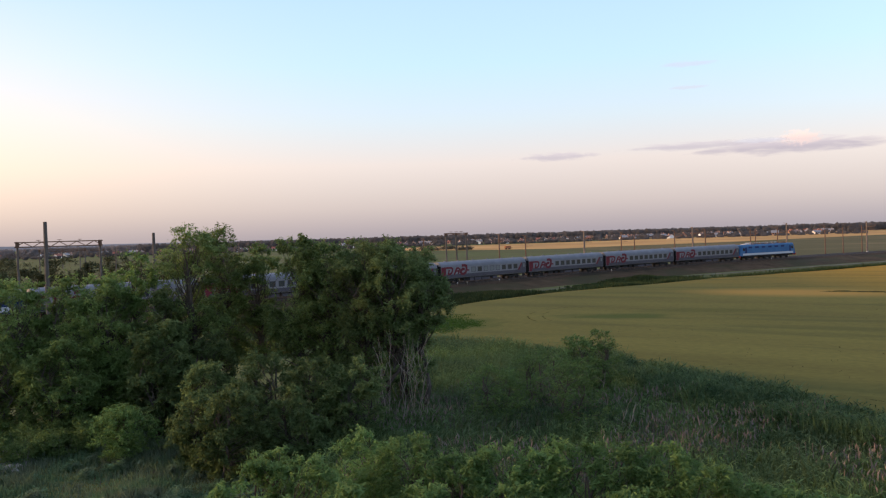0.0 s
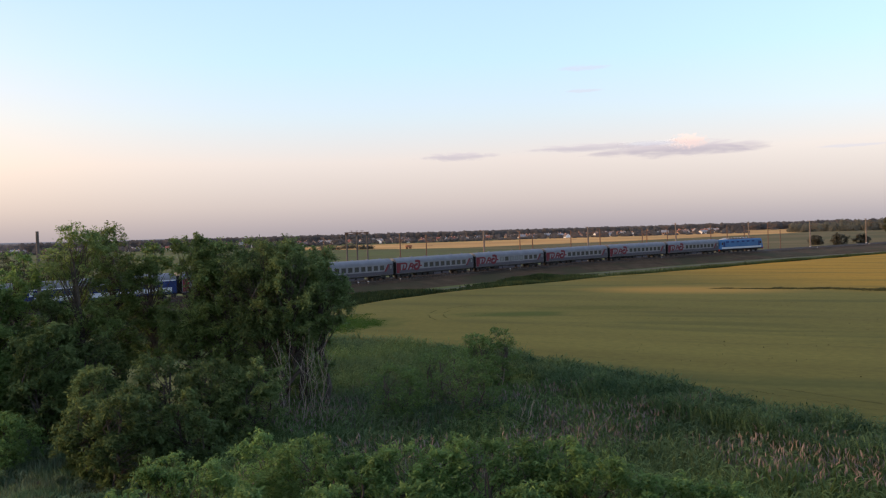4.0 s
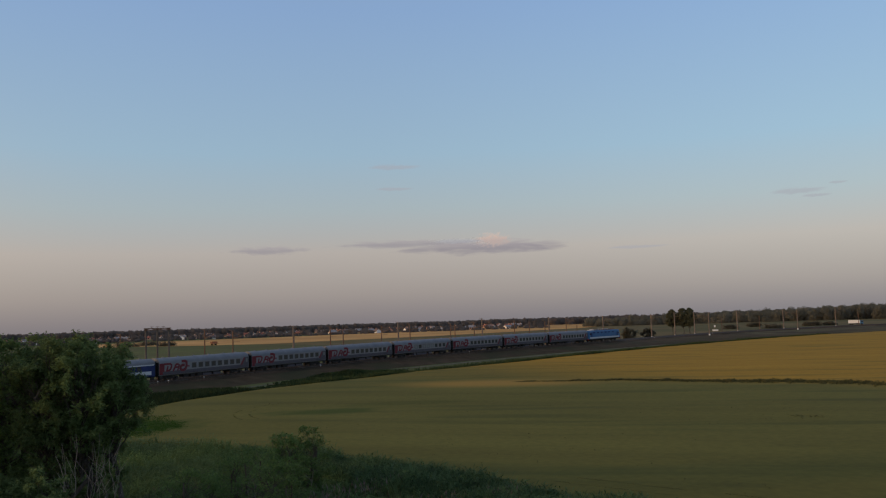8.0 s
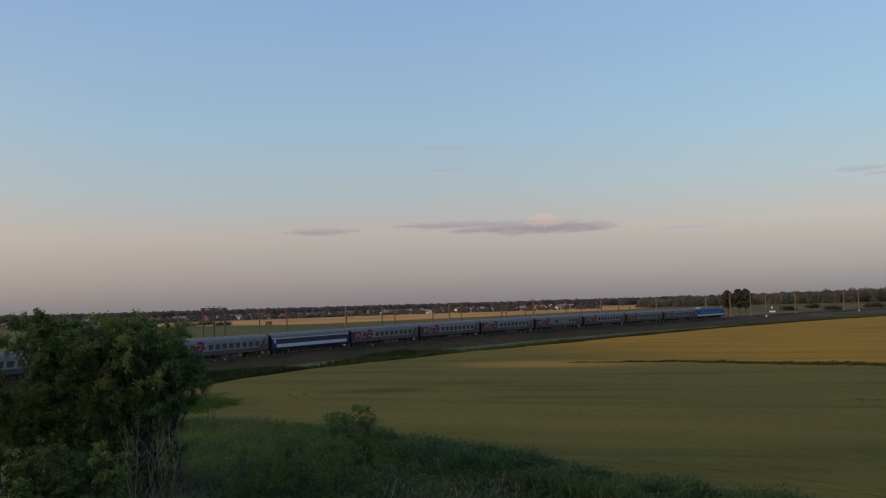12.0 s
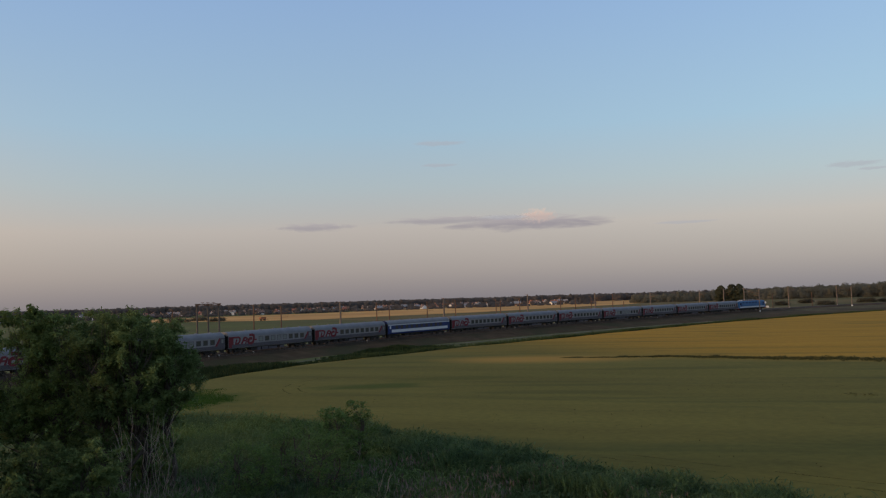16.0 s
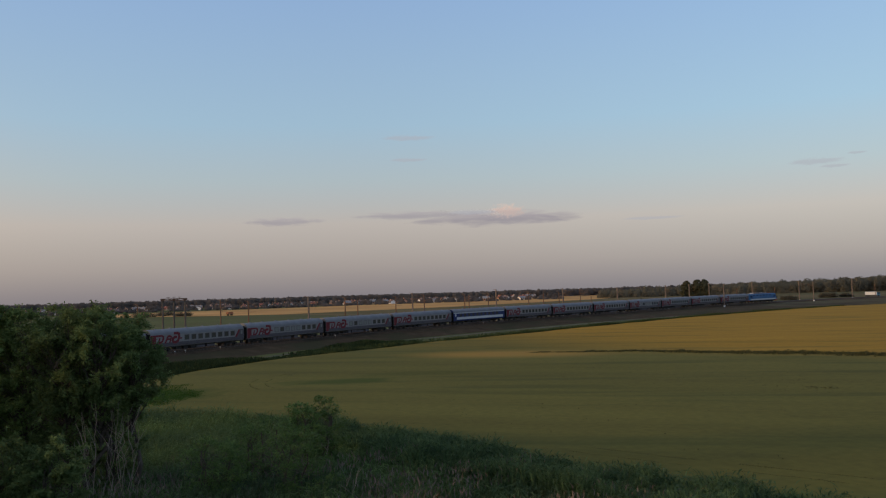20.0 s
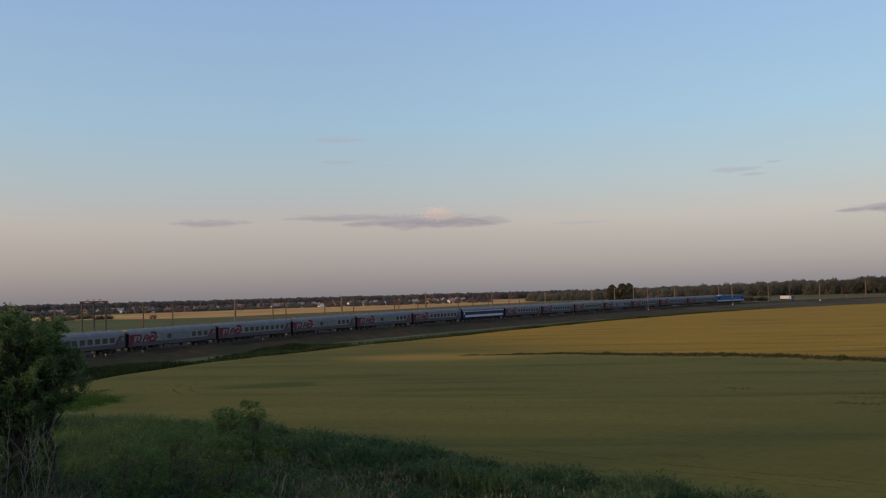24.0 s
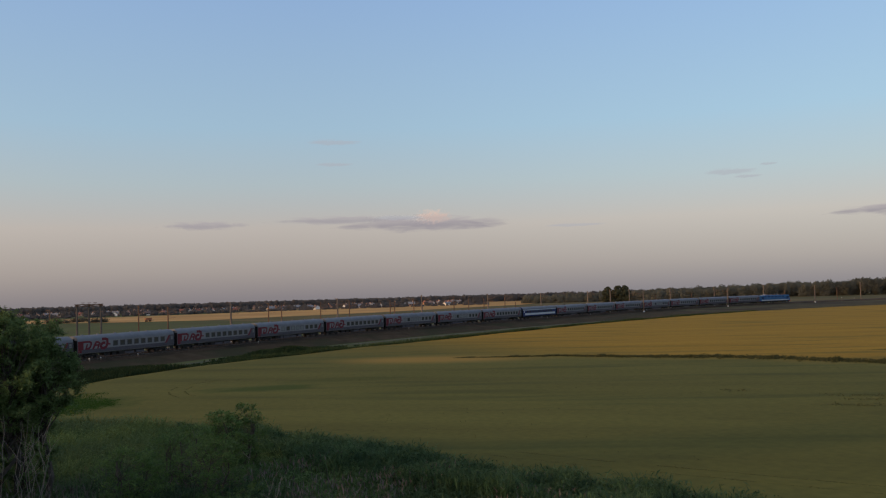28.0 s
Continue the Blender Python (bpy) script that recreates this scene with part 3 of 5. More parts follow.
def bogie(parent, x):
    fr = Shape()
    for y in (-1.05, 1.05):
        fr.box((x, y, 0.62), (3.3, 0.22, 0.28))
        for d in (-1.2, 1.2):
            fr.box((x + d, y, 0.5), (0.42, 0.32, 0.36))
    fr.box((x, 0, 0.7), (0.7, 2.2, 0.3))
    b = part("bogie", fr, M_UNDER, parent)
    for d in (-1.2, 1.2):
        w = Shape()
        for y in (-0.8, 0.8):
            w.tube((x + d, y - 0.07, 0.475), (x + d, y + 0.07, 0.475), 0.475, n=14)
        w.tube((x + d, -0.8, 0.475), (x + d, 0.8, 0.475), 0.08, n=6)
        part("wheelset", w, M_WHEEL, b)
    for y in (-1.22, 1.22):
        for d in (-1.2, 1.2):
            part("axle_cap", Shape().tube((x + d, y, 0.48), (x + d, y * 1.05, 0.48), 0.13, n=8), M_WHEEL, b)
    return b


def stroke(pts, th, side, lift):
    """A painted stroke along points (x, z) on a side wall: one bent ribbon with mitred joints."""
    sh = Shape()
    p = [Vector(q) for q in pts]
    lo, hi = [], []
    for i, q in enumerate(p):
        a = (p[i] - p[i - 1]).normalized() if i else (p[1] - p[0]).normalized()
        b = (p[i + 1] - p[i]).normalized() if i < len(p) - 1 else a
        n = (Vector((-a.y, a.x)) + Vector((-b.y, b.x)))
        n = n / max(0.5, n.length ** 2 / 2)
        lo.append(q - n * th / 2)
        hi.append(q + n * th / 2)
    k = len(p)
    y0, y1 = side * 1.545, side * (1.572 + lift)
    v = [(q.x, y0, q.y) for q in lo + hi] + [(q.x, y1, q.y) for q in lo + hi]
    f = []
    for i in range(k - 1):
        f += [(2 * k + i, 2 * k + i + 1, 3 * k + i + 1, 3 * k + i), (i, i + 1, 2 * k + i + 1, 2 * k + i), (3 * k + i, 3 * k + i + 1, k + i + 1, k + i)]
    f += [(0, 2 * k, 3 * k, k), (k - 1, 2 * k - 1, 4 * k - 1, 3 * k - 1)]
    if side > 0:
        f = [q[::-1] for q in f]
    return sh.add(v, f)


# strokes of the emblem: start along the wall, thickness, points (along, up)
EMBLEM = (
    (0.0, 0.4, ((-0.35, 3.14), (1.15, 3.14), (1.55, 2.95), (1.55, 2.6), (1.3, 2.15), (0.9, 1.92), (0.3, 1.9))), (0.0, 0.36, ((0.62, 2.75), (0.2, 1.75))),
    (2.0, 0.42, ((0.0, 1.74), (0.85, 3.0))), (2.0, 0.4, ((0.7, 2.98), (1.5, 2.98))), (2.0, 0.36, ((0.5, 2.42), (1.5, 2.44))), (2.0, 0.36, ((1.75, 2.95), (1.2, 1.78))),
    (3.6, 0.56, ((1.6, 2.72), (1.0, 2.76), (0.5, 2.5), (0.4, 2.12), (0.72, 1.82), (1.3, 1.8), (1.85, 2.05), (2.15, 2.7), (2.1, 3.3), (1.65, 3.46), (0.75, 3.46))), (3.6, 0.3, ((2.05, 2.5), (2.95, 2.46))),
)


def emblem(car, x, side):
    for i, (dx, th, pts) in enumerate(EMBLEM):
        part("emblem_stroke", stroke([(x + (dx + a) * 0.88, b) for a, b in pts], th * 0.88, side, 0.0012 * i), M_RED, car, "red emblem stroke")


def underfloor(parent, seed):
    rnd = random.Random(seed)
    part("underframe", Shape().box((0, 0, 0.98), (23.4, 2.6, 0.22)), M_UNDER, parent)
    x = -5.6
    for _ in range(5):
        w = rnd.uniform(0.9, 2.4)
        part("equipment_box", Shape().box((x + w / 2, rnd.choice((-0.55, -0.75)), 0.66), (w, 1.3, rnd.uniform(0.4, 0.62))), M_UNDER if rnd.random() < 0.7 else M_DARKGREY, parent)
        x += w + rnd.uniform(0.2, 0.8)
    for e in (-1, 1):
        part("buffer_beam", Shape().box((e * 11.85, 0, 1.05), (0.18, 2.7, 0.35)), M_UNDER, parent)
        part("coupler", Shape().box((e * 12.08, 0, 1.0), (0.42, 0.3, 0.3)), M_UNDER, parent)


def coach_base(name, label, paint, roof_paint):
    car = tagged(new(name), label, "railway coach", "train of coaches")
    prof = body_profile()
    part("body", Shape().extrude(prof, -11.75, 11.75), paint, car)
    rp = [(y * 1.004, z + 0.012) for y, z in prof[1:11]]
    roof = Shape()
    roof.extrude(rp + [(y * 0.98, z - 0.05) for y, z in rp[::-1]], -11.75, 11.75)
    r = part("roof", roof, roof_paint, car, smooth=False)
    for x in (-9.5, -6, -2, 2, 6, 9.5):
        part("roof_vent", Shape().box((x, 0, 4.33), (0.5, 0.45, 0.22), taper=0.7), roof_paint, r)
    for e in (-1, 1):
        part("gangway", Shape().box((e * 11.97, 0, 2.45), (0.5, 1.5, 2.6)), M_UNDER, car)
        part("end_wall", Shape().box((e * 11.765, 0, 2.35), (0.05, 3.0, 2.3)), M_UNDER, car, "dark end wall")
        bogie(car, e * 8.5)
    for x in (-11.2, 11.2):
        part("step", Shape().box((x, -1.42, 0.72), (0.7, 0.25, 0.5)), M_UNDER, car)
    return car


PANES = {}


def windows(car, xs, side, z=2.55, w=1.0, h=0.85, frame_mat=None, pane_mat=None):
    key = (side, w, h, z, frame_mat, pane_mat)
    if key not in PANES:
        fr = Shape()
        y = side * 1.553
        for dx, dz, sx, sz in ((0, h / 2, w + 0.12, 0.07), (0, -h / 2, w + 0.12, 0.07), (w / 2, 0, 0.07, h), (-w / 2, 0, 0.07, h)):
            fr.box((dx, y, z + dz), (sx, 0.05, sz))
        PANES[key] = (fr.mesh("window", frame_mat or M_DARKGREY), side_panel(-w / 2, w / 2, z - h / 2, z + h / 2, side, d=0.008).mesh("pane", pane_mat or M_PANE))
    for x in xs:
        win = part("window", PANES[key][0], None, car, at=pose(x, 0, 0))
        part("pane", PANES[key][1], None, win)


def red_grey_coach(kind=0):
    labels = ("light grey sleeping coach with red emblem and dark grey end", "light grey sleeping coach with red emblem and half its blinds drawn")
    car = coach_base("passenger_coach", labels[kind], M_GREY, M_ROOF)
    places = [-3.25 + 1.7 * i for i in range(8)]
    for side in (-1, 1):
        part("lower_band", side_panel(-11.7, 11.7, 1.2, 1.82, side, d=0.006), M_DARKGREY, car, "dark grey lower band")
        part("red_end_panel", side_panel(-11.7, -10.5, 1.74, 3.3, side, d=0.01), M_RED, car, "red painted end panel")
        part("red_end_foot", side_panel(-11.7, -10.9, 1.22, 1.73, side, d=0.01), M_RED, car, "red painted foot of the end panel")
        emblem(car, -10.2, side)
        shut = (0, 2, 3, 4) if kind else ()
        windows(car, [x for i, x in enumerate(places) if i not in shut], side, w=1.05, h=0.9)
        if kind:
            windows(car, [places[i] for i in shut], side, w=1.05, h=0.9, pane_mat=M_BLIND)
        part("end_stripe", side_panel(9.25, 9.8, 1.74, 3.27, side, d=0.009, slant=1.1), M_RED, car, "narrow red slanted stripe")
        part("end_panel", side_panel(9.8, 10.6, 1.74, 3.27, side, d=0.01, slant=1.1), M_DARKGREY, car, "dark grey slanted end panel")
        part("end_panel", side_panel(10.6, 11.7, 1.22, 3.27, side, d=0.0125), M_DARKGREY, car)
        part("door", side_panel(10.75, 11.55, 1.25, 3.2, side, d=0.016), M_DARKGREY, car, "grey end door")
        part("door_window", side_panel(10.9, 11.4, 2.3, 3.0, side, d=0.02), M_BLIND, car, "pale end door window")
    underfloor(car, kind + 3)
    return car


def blue_white_coach():
    car = coach_base("blue_white_coach", "navy blue coach with a broad white band below windows", M_NAVY, M_ROOF)
    for side in (-1, 1):
        part("white_band", side_panel(-11.0, 10.9, 1.42, 2.08, side, d=0.008), M_PALE, car, "white band")
        part("cantrail", side_panel(-11.6, 11.6, 3.1, 3.27, side, d=0.008), M_PALE, car, "pale strip under the roof")
        part("end_door", side_panel(-11.3, -10.4, 1.25, 3.1, side, d=0.012), M_NAVY, car)
        part("door_window", side_panel(-11.1, -10.6, 2.3, 2.95, side, d=0.016), M_PALE, car, "pale door window")
        windows(car, [-8.6 + 1.85 * i for i in range(10)], side, z=2.62, frame_mat=M_NAVY)
    underfloor(car, 9)
    return car


def locomotive():
    car = tagged(new("electric_locomotive"), "bright blue electric locomotive with a white band and lowered pantographs", "locomotive")
    w = 1.5
    prof = [(-w, 1.1), (-w, 3.7), (-w * 0.84, 4.05), (w * 0.84, 4.05), (w, 3.7), (w, 1.1)]
    n = len(prof)
    sh = Shape()
    ends = [(-11.0, 0.55), (-10.1, 1.0), (10.1, 1.0), (11.0, 0.55)]
    for x, k in ends:
        sh.v += [(x + (0.0 if k == 1 else (-0.35 if z < 2.3 else 0.45) * (1 if x < 0 else -1)), y * (1.0 if k == 1 else 0.9), z if k == 1 else 1.1 + (z - 1.1) * 0.97) for y, z in prof]
    for r in range(3):
        sh.f += [(r * n + i, r * n + (i + 1) % n, (r + 1) * n + (i + 1) % n, (r + 1) * n + i) for i in range(n)]
    sh.f += [tuple(range(n))[::-1], tuple(range(3 * n, 4 * n))]
    part("body", sh, M_BLUE, car)
    for side in (-1, 1):
        part("white_band", side_panel(-10.1, 10.1, 1.28, 1.8, side, w=1.5, d=0.02), M_PALE, car, "white band")
        part("dark_skirt", side_panel(-10.1, 10.1, 1.1, 1.27, side, w=1.5, d=0.012), M_DARKGREY, car)
        for x in (-7.2, -4.6, -2.0, 0.6, 3.2, 5.8):
            part("grille", side_panel(x - 0.7, x + 0.7, 3.1, 3.55, side, w=1.5, d=0.012), M_NAVY, car, "dark blue grille")
        for x in (-8.9, 8.9):
            part("cab_door", side_panel(x - 0.35, x + 0.35, 1.75, 3.35, side, w=1.5, d=0.014), M_NAVY, car)
            part("cab_window", side_panel(x + (0.5 if x > 0 else -1.15), x + (1.15 if x > 0 else -0.5), 2.5, 3.2, side, w=1.5, d=0.014), M_GLASS, car)
    for e in (-1, 1):
        ws = Shape()
        for y in (-0.65, 0.65):
            ws.box((e * 10.72, y, 2.95), (0.12, 1.05, 0.75), Matrix.Rotation(-e * 0.3, 4, "Y"))
        part("windscreen", ws, M_GLASS, car)
        part("front_plate", Shape().box((e * 11.0, 0, 1.75), (0.12, 2.3, 0.4)), M_PALE, car, "white front band")
        part("red_beam", Shape().box((e * 11.2, 0, 1.0), (0.3, 2.9, 0.5)), M_SIGNAL, car, "bright red buffer beam")
        part("coupler", Shape().box((e * 11.4, 0, 1.0), (0.45, 0.32, 0.32)), M_UNDER, car)
        pan = Shape()
        x = e * 7.2
        pan.box((x, 0, 4.14), (2.2, 1.6, 0.1))
        pan.tube((x - 0.9, -0.5, 4.2), (x + 0.9, -0.3, 4.43), 0.05).tube((x - 0.9, 0.5, 4.2), (x + 0.9, 0.3, 4.43), 0.05)
        pan.tube((x + 0.9, -0.95, 4.45), (x + 0.9, 0.95, 4.45), 0.06)
        part("pantograph", pan, M_RUST if e > 0 else M_PALE, car)
        for bx in (6.9,):
            bogie(car, e * bx)
    bogie(car, 0)
    for x in (-4.3, -1.5, 1.3, 4.1):
        part("roof_hatch", Shape().box((x, 0, 4.18), (1.7, 1.9, 0.3), taper=0.85), M_DARKGREY, car, "dark roof hatch")
    ins = Shape()
    for i in range(8):
        ins.tube((-5.5 + 1.55 * i, 0.55, 4.02), (-5.5 + 1.55 * i, 0.55, 4.48), 0.09, 0.06)
    ins.tube((-6, 0.55, 4.48), (6, 0.55, 4.48), 0.03)
    part("roof_busbar", ins, M_PALE, car)
    part("underframe", Shape().box((0, 0, 0.95), (20.4, 2.5, 0.34)), M_UNDER, car)
    return car


def head_at(t):
    return float(np.interp(t, [p[0] for p in HEAD], [p[1] for p in HEAD]))


def on_line(s, wheelbase=8.5):
    xa, ya, za, _ = track(s - wheelbase)
    xb, yb, zb, _ = track(s + wheelbase)
    yaw = math.degrees(math.atan2(yb - ya, xb - xa))
    return pose((xa + xb) / 2, (ya + yb) / 2, (za + zb) / 2, 0, -math.degrees(math.atan2(zb - za, 2 * wheelbase)), yaw)


TRAIN = []


def build_train():
    first, plain, blue = red_grey_coach(0), red_grey_coach(1), blue_white_coach()
    used = set()
    TRAIN.append((locomotive(), LOCO / 2))
    for i in range(17):
        src = blue if i == 7 else (plain if i in (3, 9, 10, 12) else first)
        ob = src if src.name not in used else copy_thing(src, Matrix())
        used.add(src.name)
        TRAIN.append((ob, LOCO + COACH * (i + 0.5)))
    # front of the train to each thing's middle


build_train()


# ---- poles along the line ----
def catenary_pole(name, x, y, z0, z1, heading, label, mat=None, arm=True, r=0.2, group="overhead line poles"):
    p = tagged(new(name), label, "pole", group)
    p.matrix_basis = pose(x, y, z0, 0, 0, math.degrees(heading))
    hgt = z1 - z0
    part("mast", Shape().tube((0, 0, -0.3), (0, 0, hgt), r * 1.15, r * 0.8, n=8), mat or M_CONCRETE, p)
    part("footing", Shape().tube((0, 0, -0.3), (0, 0, 0.7), r * 1.6, r * 1.5, n=8), M_WHITE if r > 0.19 else M_CONCRETE, p)
    if arm:
        a = Shape()
        z = hgt - 1.9
        a.tube((0, 0, z), (0, -3.2, z + 0.5), 0.04, n=5).tube((0, 0, z + 1.5), (0, -3.2, z + 0.55), 0.025, n=5).tube((0, 0, z - 0.9), (0, -2.6, z - 0.8), 0.03, n=5)
        part("bracket_arm", a, M_RUST, p)
        part("insulator", Shape().tube((0, -0.35, z + 0.06), (0, -0.85, z + 0.13), 0.09, n=6), M_RUST, p)
        part("top_bracket", Shape().tube((0, 0.1, hgt - 0.15), (0, 1.1, hgt + 0.1), 0.04, n=5), M_RUST, p)
    return p


def line_poles():
    # bearings and heights of the tops, seen from the eye; one pole each, the even near row first
    for az, el in ((9.61, -0.02), (16.68, 0.03), (22.43, 0.10), (26.97, 0.05), (30.60, 0.0), (33.75, 0.03), (35.25, 0.08), (36.5, 0.05), (39.15, 0.05), (41.93, 0.03), (44.94, 0.12)):
        x, y, rz, h = track(at_azimuth(az, 8.2), 8.2)
        zt = EYE_Z + math.hypot(x, y) * math.tan(radians(el))
        catenary_pole("catenary_pole", x, y, rz - 0.7, zt, h, "weathered concrete catenary pole with bracket arm by the track", r=0.24)
    for az, el, off in ((37.41, -0.01, -4.2), (42.75, -0.02, -4.2), (47.94, 0.0, -4.2), (50.52, 0.09, 8.2), (54.0, 0.05, -4.2)):
        x, y, rz, h = track(at_azimuth(az, off), off)
        zt = EYE_Z + math.hypot(x, y) * math.tan(radians(el))
        catenary_pole("catenary_pole", x, y, rz - 0.75, zt, h + (math.pi if off < 0 else 0), "sunlit concrete catenary pole with white painted foot", r=0.22)
    for az, el in ((-1.34, -0.2), (3.84, -0.08), (5.64, -0.2), (12.07, -0.15), (12.93, -0.33), (15.53, -0.18), (17.48, -0.12), (20.26, -0.2), (20.56, -0.25), (21.88, -0.17), (24.64, -0.13),
                   (25.65, -0.24), (26.70, -0.2), (28.13, -0.05), (28.85, -0.55), (38.2, -0.3), (40.5, -0.3), (46.2, -0.25), (49.2, -0.2)):
        x, y, rz, h = track(at_azimuth(az, 27), 27)
        zt = EYE_Z + math.hypot(x, y) * math.tan(radians(el))
        catenary_pole("wooden_line_pole" if el < -0.22 else "steel_pole", x, y, 0.2, zt, h, "dark brown pole of the further line in the meadow", M_RUST, arm=el > -0.22, r=0.17)


line_poles()


# ---- trees ----
def leaf_cloud(centres, radii, count, size, rng, flat=0.75, droop=0.0, fuzzy=True):
    """Small tilted leaf quads scattered over the shells of clumps; numpy arrays of points and faces."""
    centres, radii = np.asarray(centres, float), np.asarray(radii, float)
    w = radii ** 2
    pick = rng.choice(len(centres), count, p=w / w.sum())
    d = rng.normal(size=(count, 3))
    d /= np.linalg.norm(d, axis=1)[:, None]
    rad = radii[pick] * (np.abs(rng.normal(0, 0.85, count)) if fuzzy else rng.uniform(0.5, 1.0, count))
    c = centres[pick] + d * rad[:, None] * np.array([1, 1, flat])
    if fuzzy:
        # leaves sit along seven drooping sprays from each clump's middle
        ways = rng.normal(size=(len(centres), 7, 3)) * np.array([1, 1, 0.6]) + np.array([0, 0, 0.2])
        ways /= np.linalg.norm(ways, axis=2)[:, :, None]
        u = rng.uniform(0, 1.6, count) ** 0.9
        k = rng.integers(0, 7, count)
        c = centres[pick] + ways[pick, k] * (u * radii[pick])[:, None] + rng.normal(0, 0.17, (count, 3)) * radii[pick][:, None]
        c[:, 2] -= 0.2 * radii[pick] * u ** 2
    nrm = d * 0.2 + rng.normal(size=(count, 3)) * 0.5 + np.array([0, 0, 0.8]) if fuzzy else d * 0.4 + rng.normal(size=(count, 3)) * 0.2 + np.array([-0.3, -1.0, 0.5])
    nrm /= np.linalg.norm(nrm, axis=1)[:, None]
    u = np.cross(nrm, rng.normal(size=(count, 3)))
    u /= np.linalg.norm(u, axis=1)[:, None]
    v = np.cross(nrm, u)
    s = size * rng.uniform(0.55, 1.35, count)[:, None]
    a, b = u * s, v * s * (0.34 if fuzzy else 0.75)
    verts = np.stack([c - a, c - a * 0.1 + b, c + a - np.array([0, 0, 1]) * s * droop, c - a * 0.1 - b], 1).reshape(-1, 3)
    return verts, np.arange(count * 4).reshape(-1, 4)


def limb(sh, a, b, r0, r1, rng, bends=3, bend=0.05):
    """One bent, tapering tube with shared rings."""
    a, b, n = Vector(a), Vector(b), 6
    d = (b - a).normalized()
    u = d.orthogonal().normalized()
    w = d.cross(u)
    vs, fs = [], []
    for i in range(bends + 1):
        c = a.lerp(b, i / bends) + (Vector(rng.normal(0, bend * (b - a).length, 3)) if 0 < i < bends else Vector())
        r = r0 + (r1 - r0) * i / bends
        vs += [c + (u * math.cos(2 * math.pi * k / n) + w * math.sin(2 * math.pi * k / n)) * r for k in range(n)]
        if i:
            m = (i - 1) * n
            fs += [(m + k, m + (k + 1) % n, m + n + (k + 1) % n, m + n + k) for k in range(n)]
    sh.add(vs, fs)


def tree(name, x, y, z0, height, spread, seed, leaf, label, category="tree", leaves=5000, size=0.16, bare=0.3, stems=1, clumps=26, top_heavy=0.5, dead=0, fat=1.0, thin=None, fuzzy=True):
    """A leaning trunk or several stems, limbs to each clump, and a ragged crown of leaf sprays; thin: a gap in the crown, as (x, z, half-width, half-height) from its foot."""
    rng = np.random.default_rng(seed)
    ob = tagged(new(name), label, category, "trees and bushes on the bank")
    ob.matrix_basis = pose(x, y, z0)
    wood = Shape()
    cs, rs = [], []
    tops = []
    for k in range(stems):
        a = rng.uniform(0, 6.28)
        lean = spread * (0.12 if stems == 1 else 0.42)
        tops.append(Vector((math.cos(a) * lean, math.sin(a) * lean, height * rng.uniform(0.6, 0.8))))
        foot = Vector((math.cos(a), math.sin(a), 0)) * (0 if stems == 1 else 0.25 * spread * rng.uniform(0.2, 1))
        limb(wood, foot + Vector((0, 0, -0.3)), tops[-1], 0.028 * height / stems ** 0.4 * 0.6, 0.02 + 0.003 * height, rng, 5)
    for i in range(clumps):
        q = rng.uniform(0, 1)
        zz = height * (bare + (1 - bare) * q)
        env = math.sin(math.pi * min(0.97, max(0.06, (q * (1 - top_heavy * 0.35) + 0.12)))) ** 0.7
        a = rng.uniform(0, 6.28)
        rr = spread * env * math.sqrt(rng.uniform(0.05, 1))
        c = Vector((math.cos(a) * rr, math.sin(a) * rr, zz * 0.94))
        cr = fat * spread * rng.uniform(0.11, 0.26) * (0.75 + 0.4 * env)
        if zz * 0.94 + cr * 0.75 > height:
            c.z = height - cr * 0.75
        cs.append(c)
        rs.append(cr)
        t = tops[i % stems]
        j = t * min(1.0, max(0.25, (c.z / max(t.z, 0.1)) * 0.7))
        limb(wood, j, c, 0.0026 * height + 0.006, 0.006, rng, 3)
    part("trunk", wood, M_BARK, ob, "grey brown branching trunk")
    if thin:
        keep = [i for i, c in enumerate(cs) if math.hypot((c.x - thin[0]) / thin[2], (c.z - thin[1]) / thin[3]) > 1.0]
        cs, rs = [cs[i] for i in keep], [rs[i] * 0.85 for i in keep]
    v, f = leaf_cloud(cs, rs, leaves, size, rng, 0.7, 0.3, fuzzy)
    part("crown", array_mesh("crown", v, f, leaf), None, ob)
    for _ in range(dead):
        dw = Shape()
        across = rng.uniform(-1, 1)
        b = Vector((across * spread * 0.9, -spread * 0.95 + rng.normal(0, 0.2), 0.2))
        e = b + Vector((rng.normal(0, 0.25) + across * 0.6, rng.normal(0, 0.2), rng.uniform(0.32, 0.52) * height))
        limb(dw, b, e, 0.02, 0.007, rng, 6, 0.02)
        for _k in range(4):
            m = b.lerp(e, rng.uniform(0.3, 0.8))
            limb(dw, m, m + Vector((rng.normal(0, 0.4), rng.normal(0, 0.3), rng.uniform(0.5, 1.4))), 0.012, 0.005, rng, 2)
        part("dead_stem", dw, M_DEADWOOD, ob, "bare grey dead stem")
    return ob


def put_tree(az, r, top_el, spread, seed, leaf, label, **kw):
    """A tree at a bearing and distance, tall enough that its top stands at that angle above the eye's level."""
    x, y = polar(az, r)
    z0 = float(ground_height(np.array(x), np.array(y)))
    height = EYE_Z + r * math.tan(radians(top_el)) - z0
    return tree(kw.pop("name", "locust_tree"), x, y, z0, height, spread, seed, leaf, label, **kw)


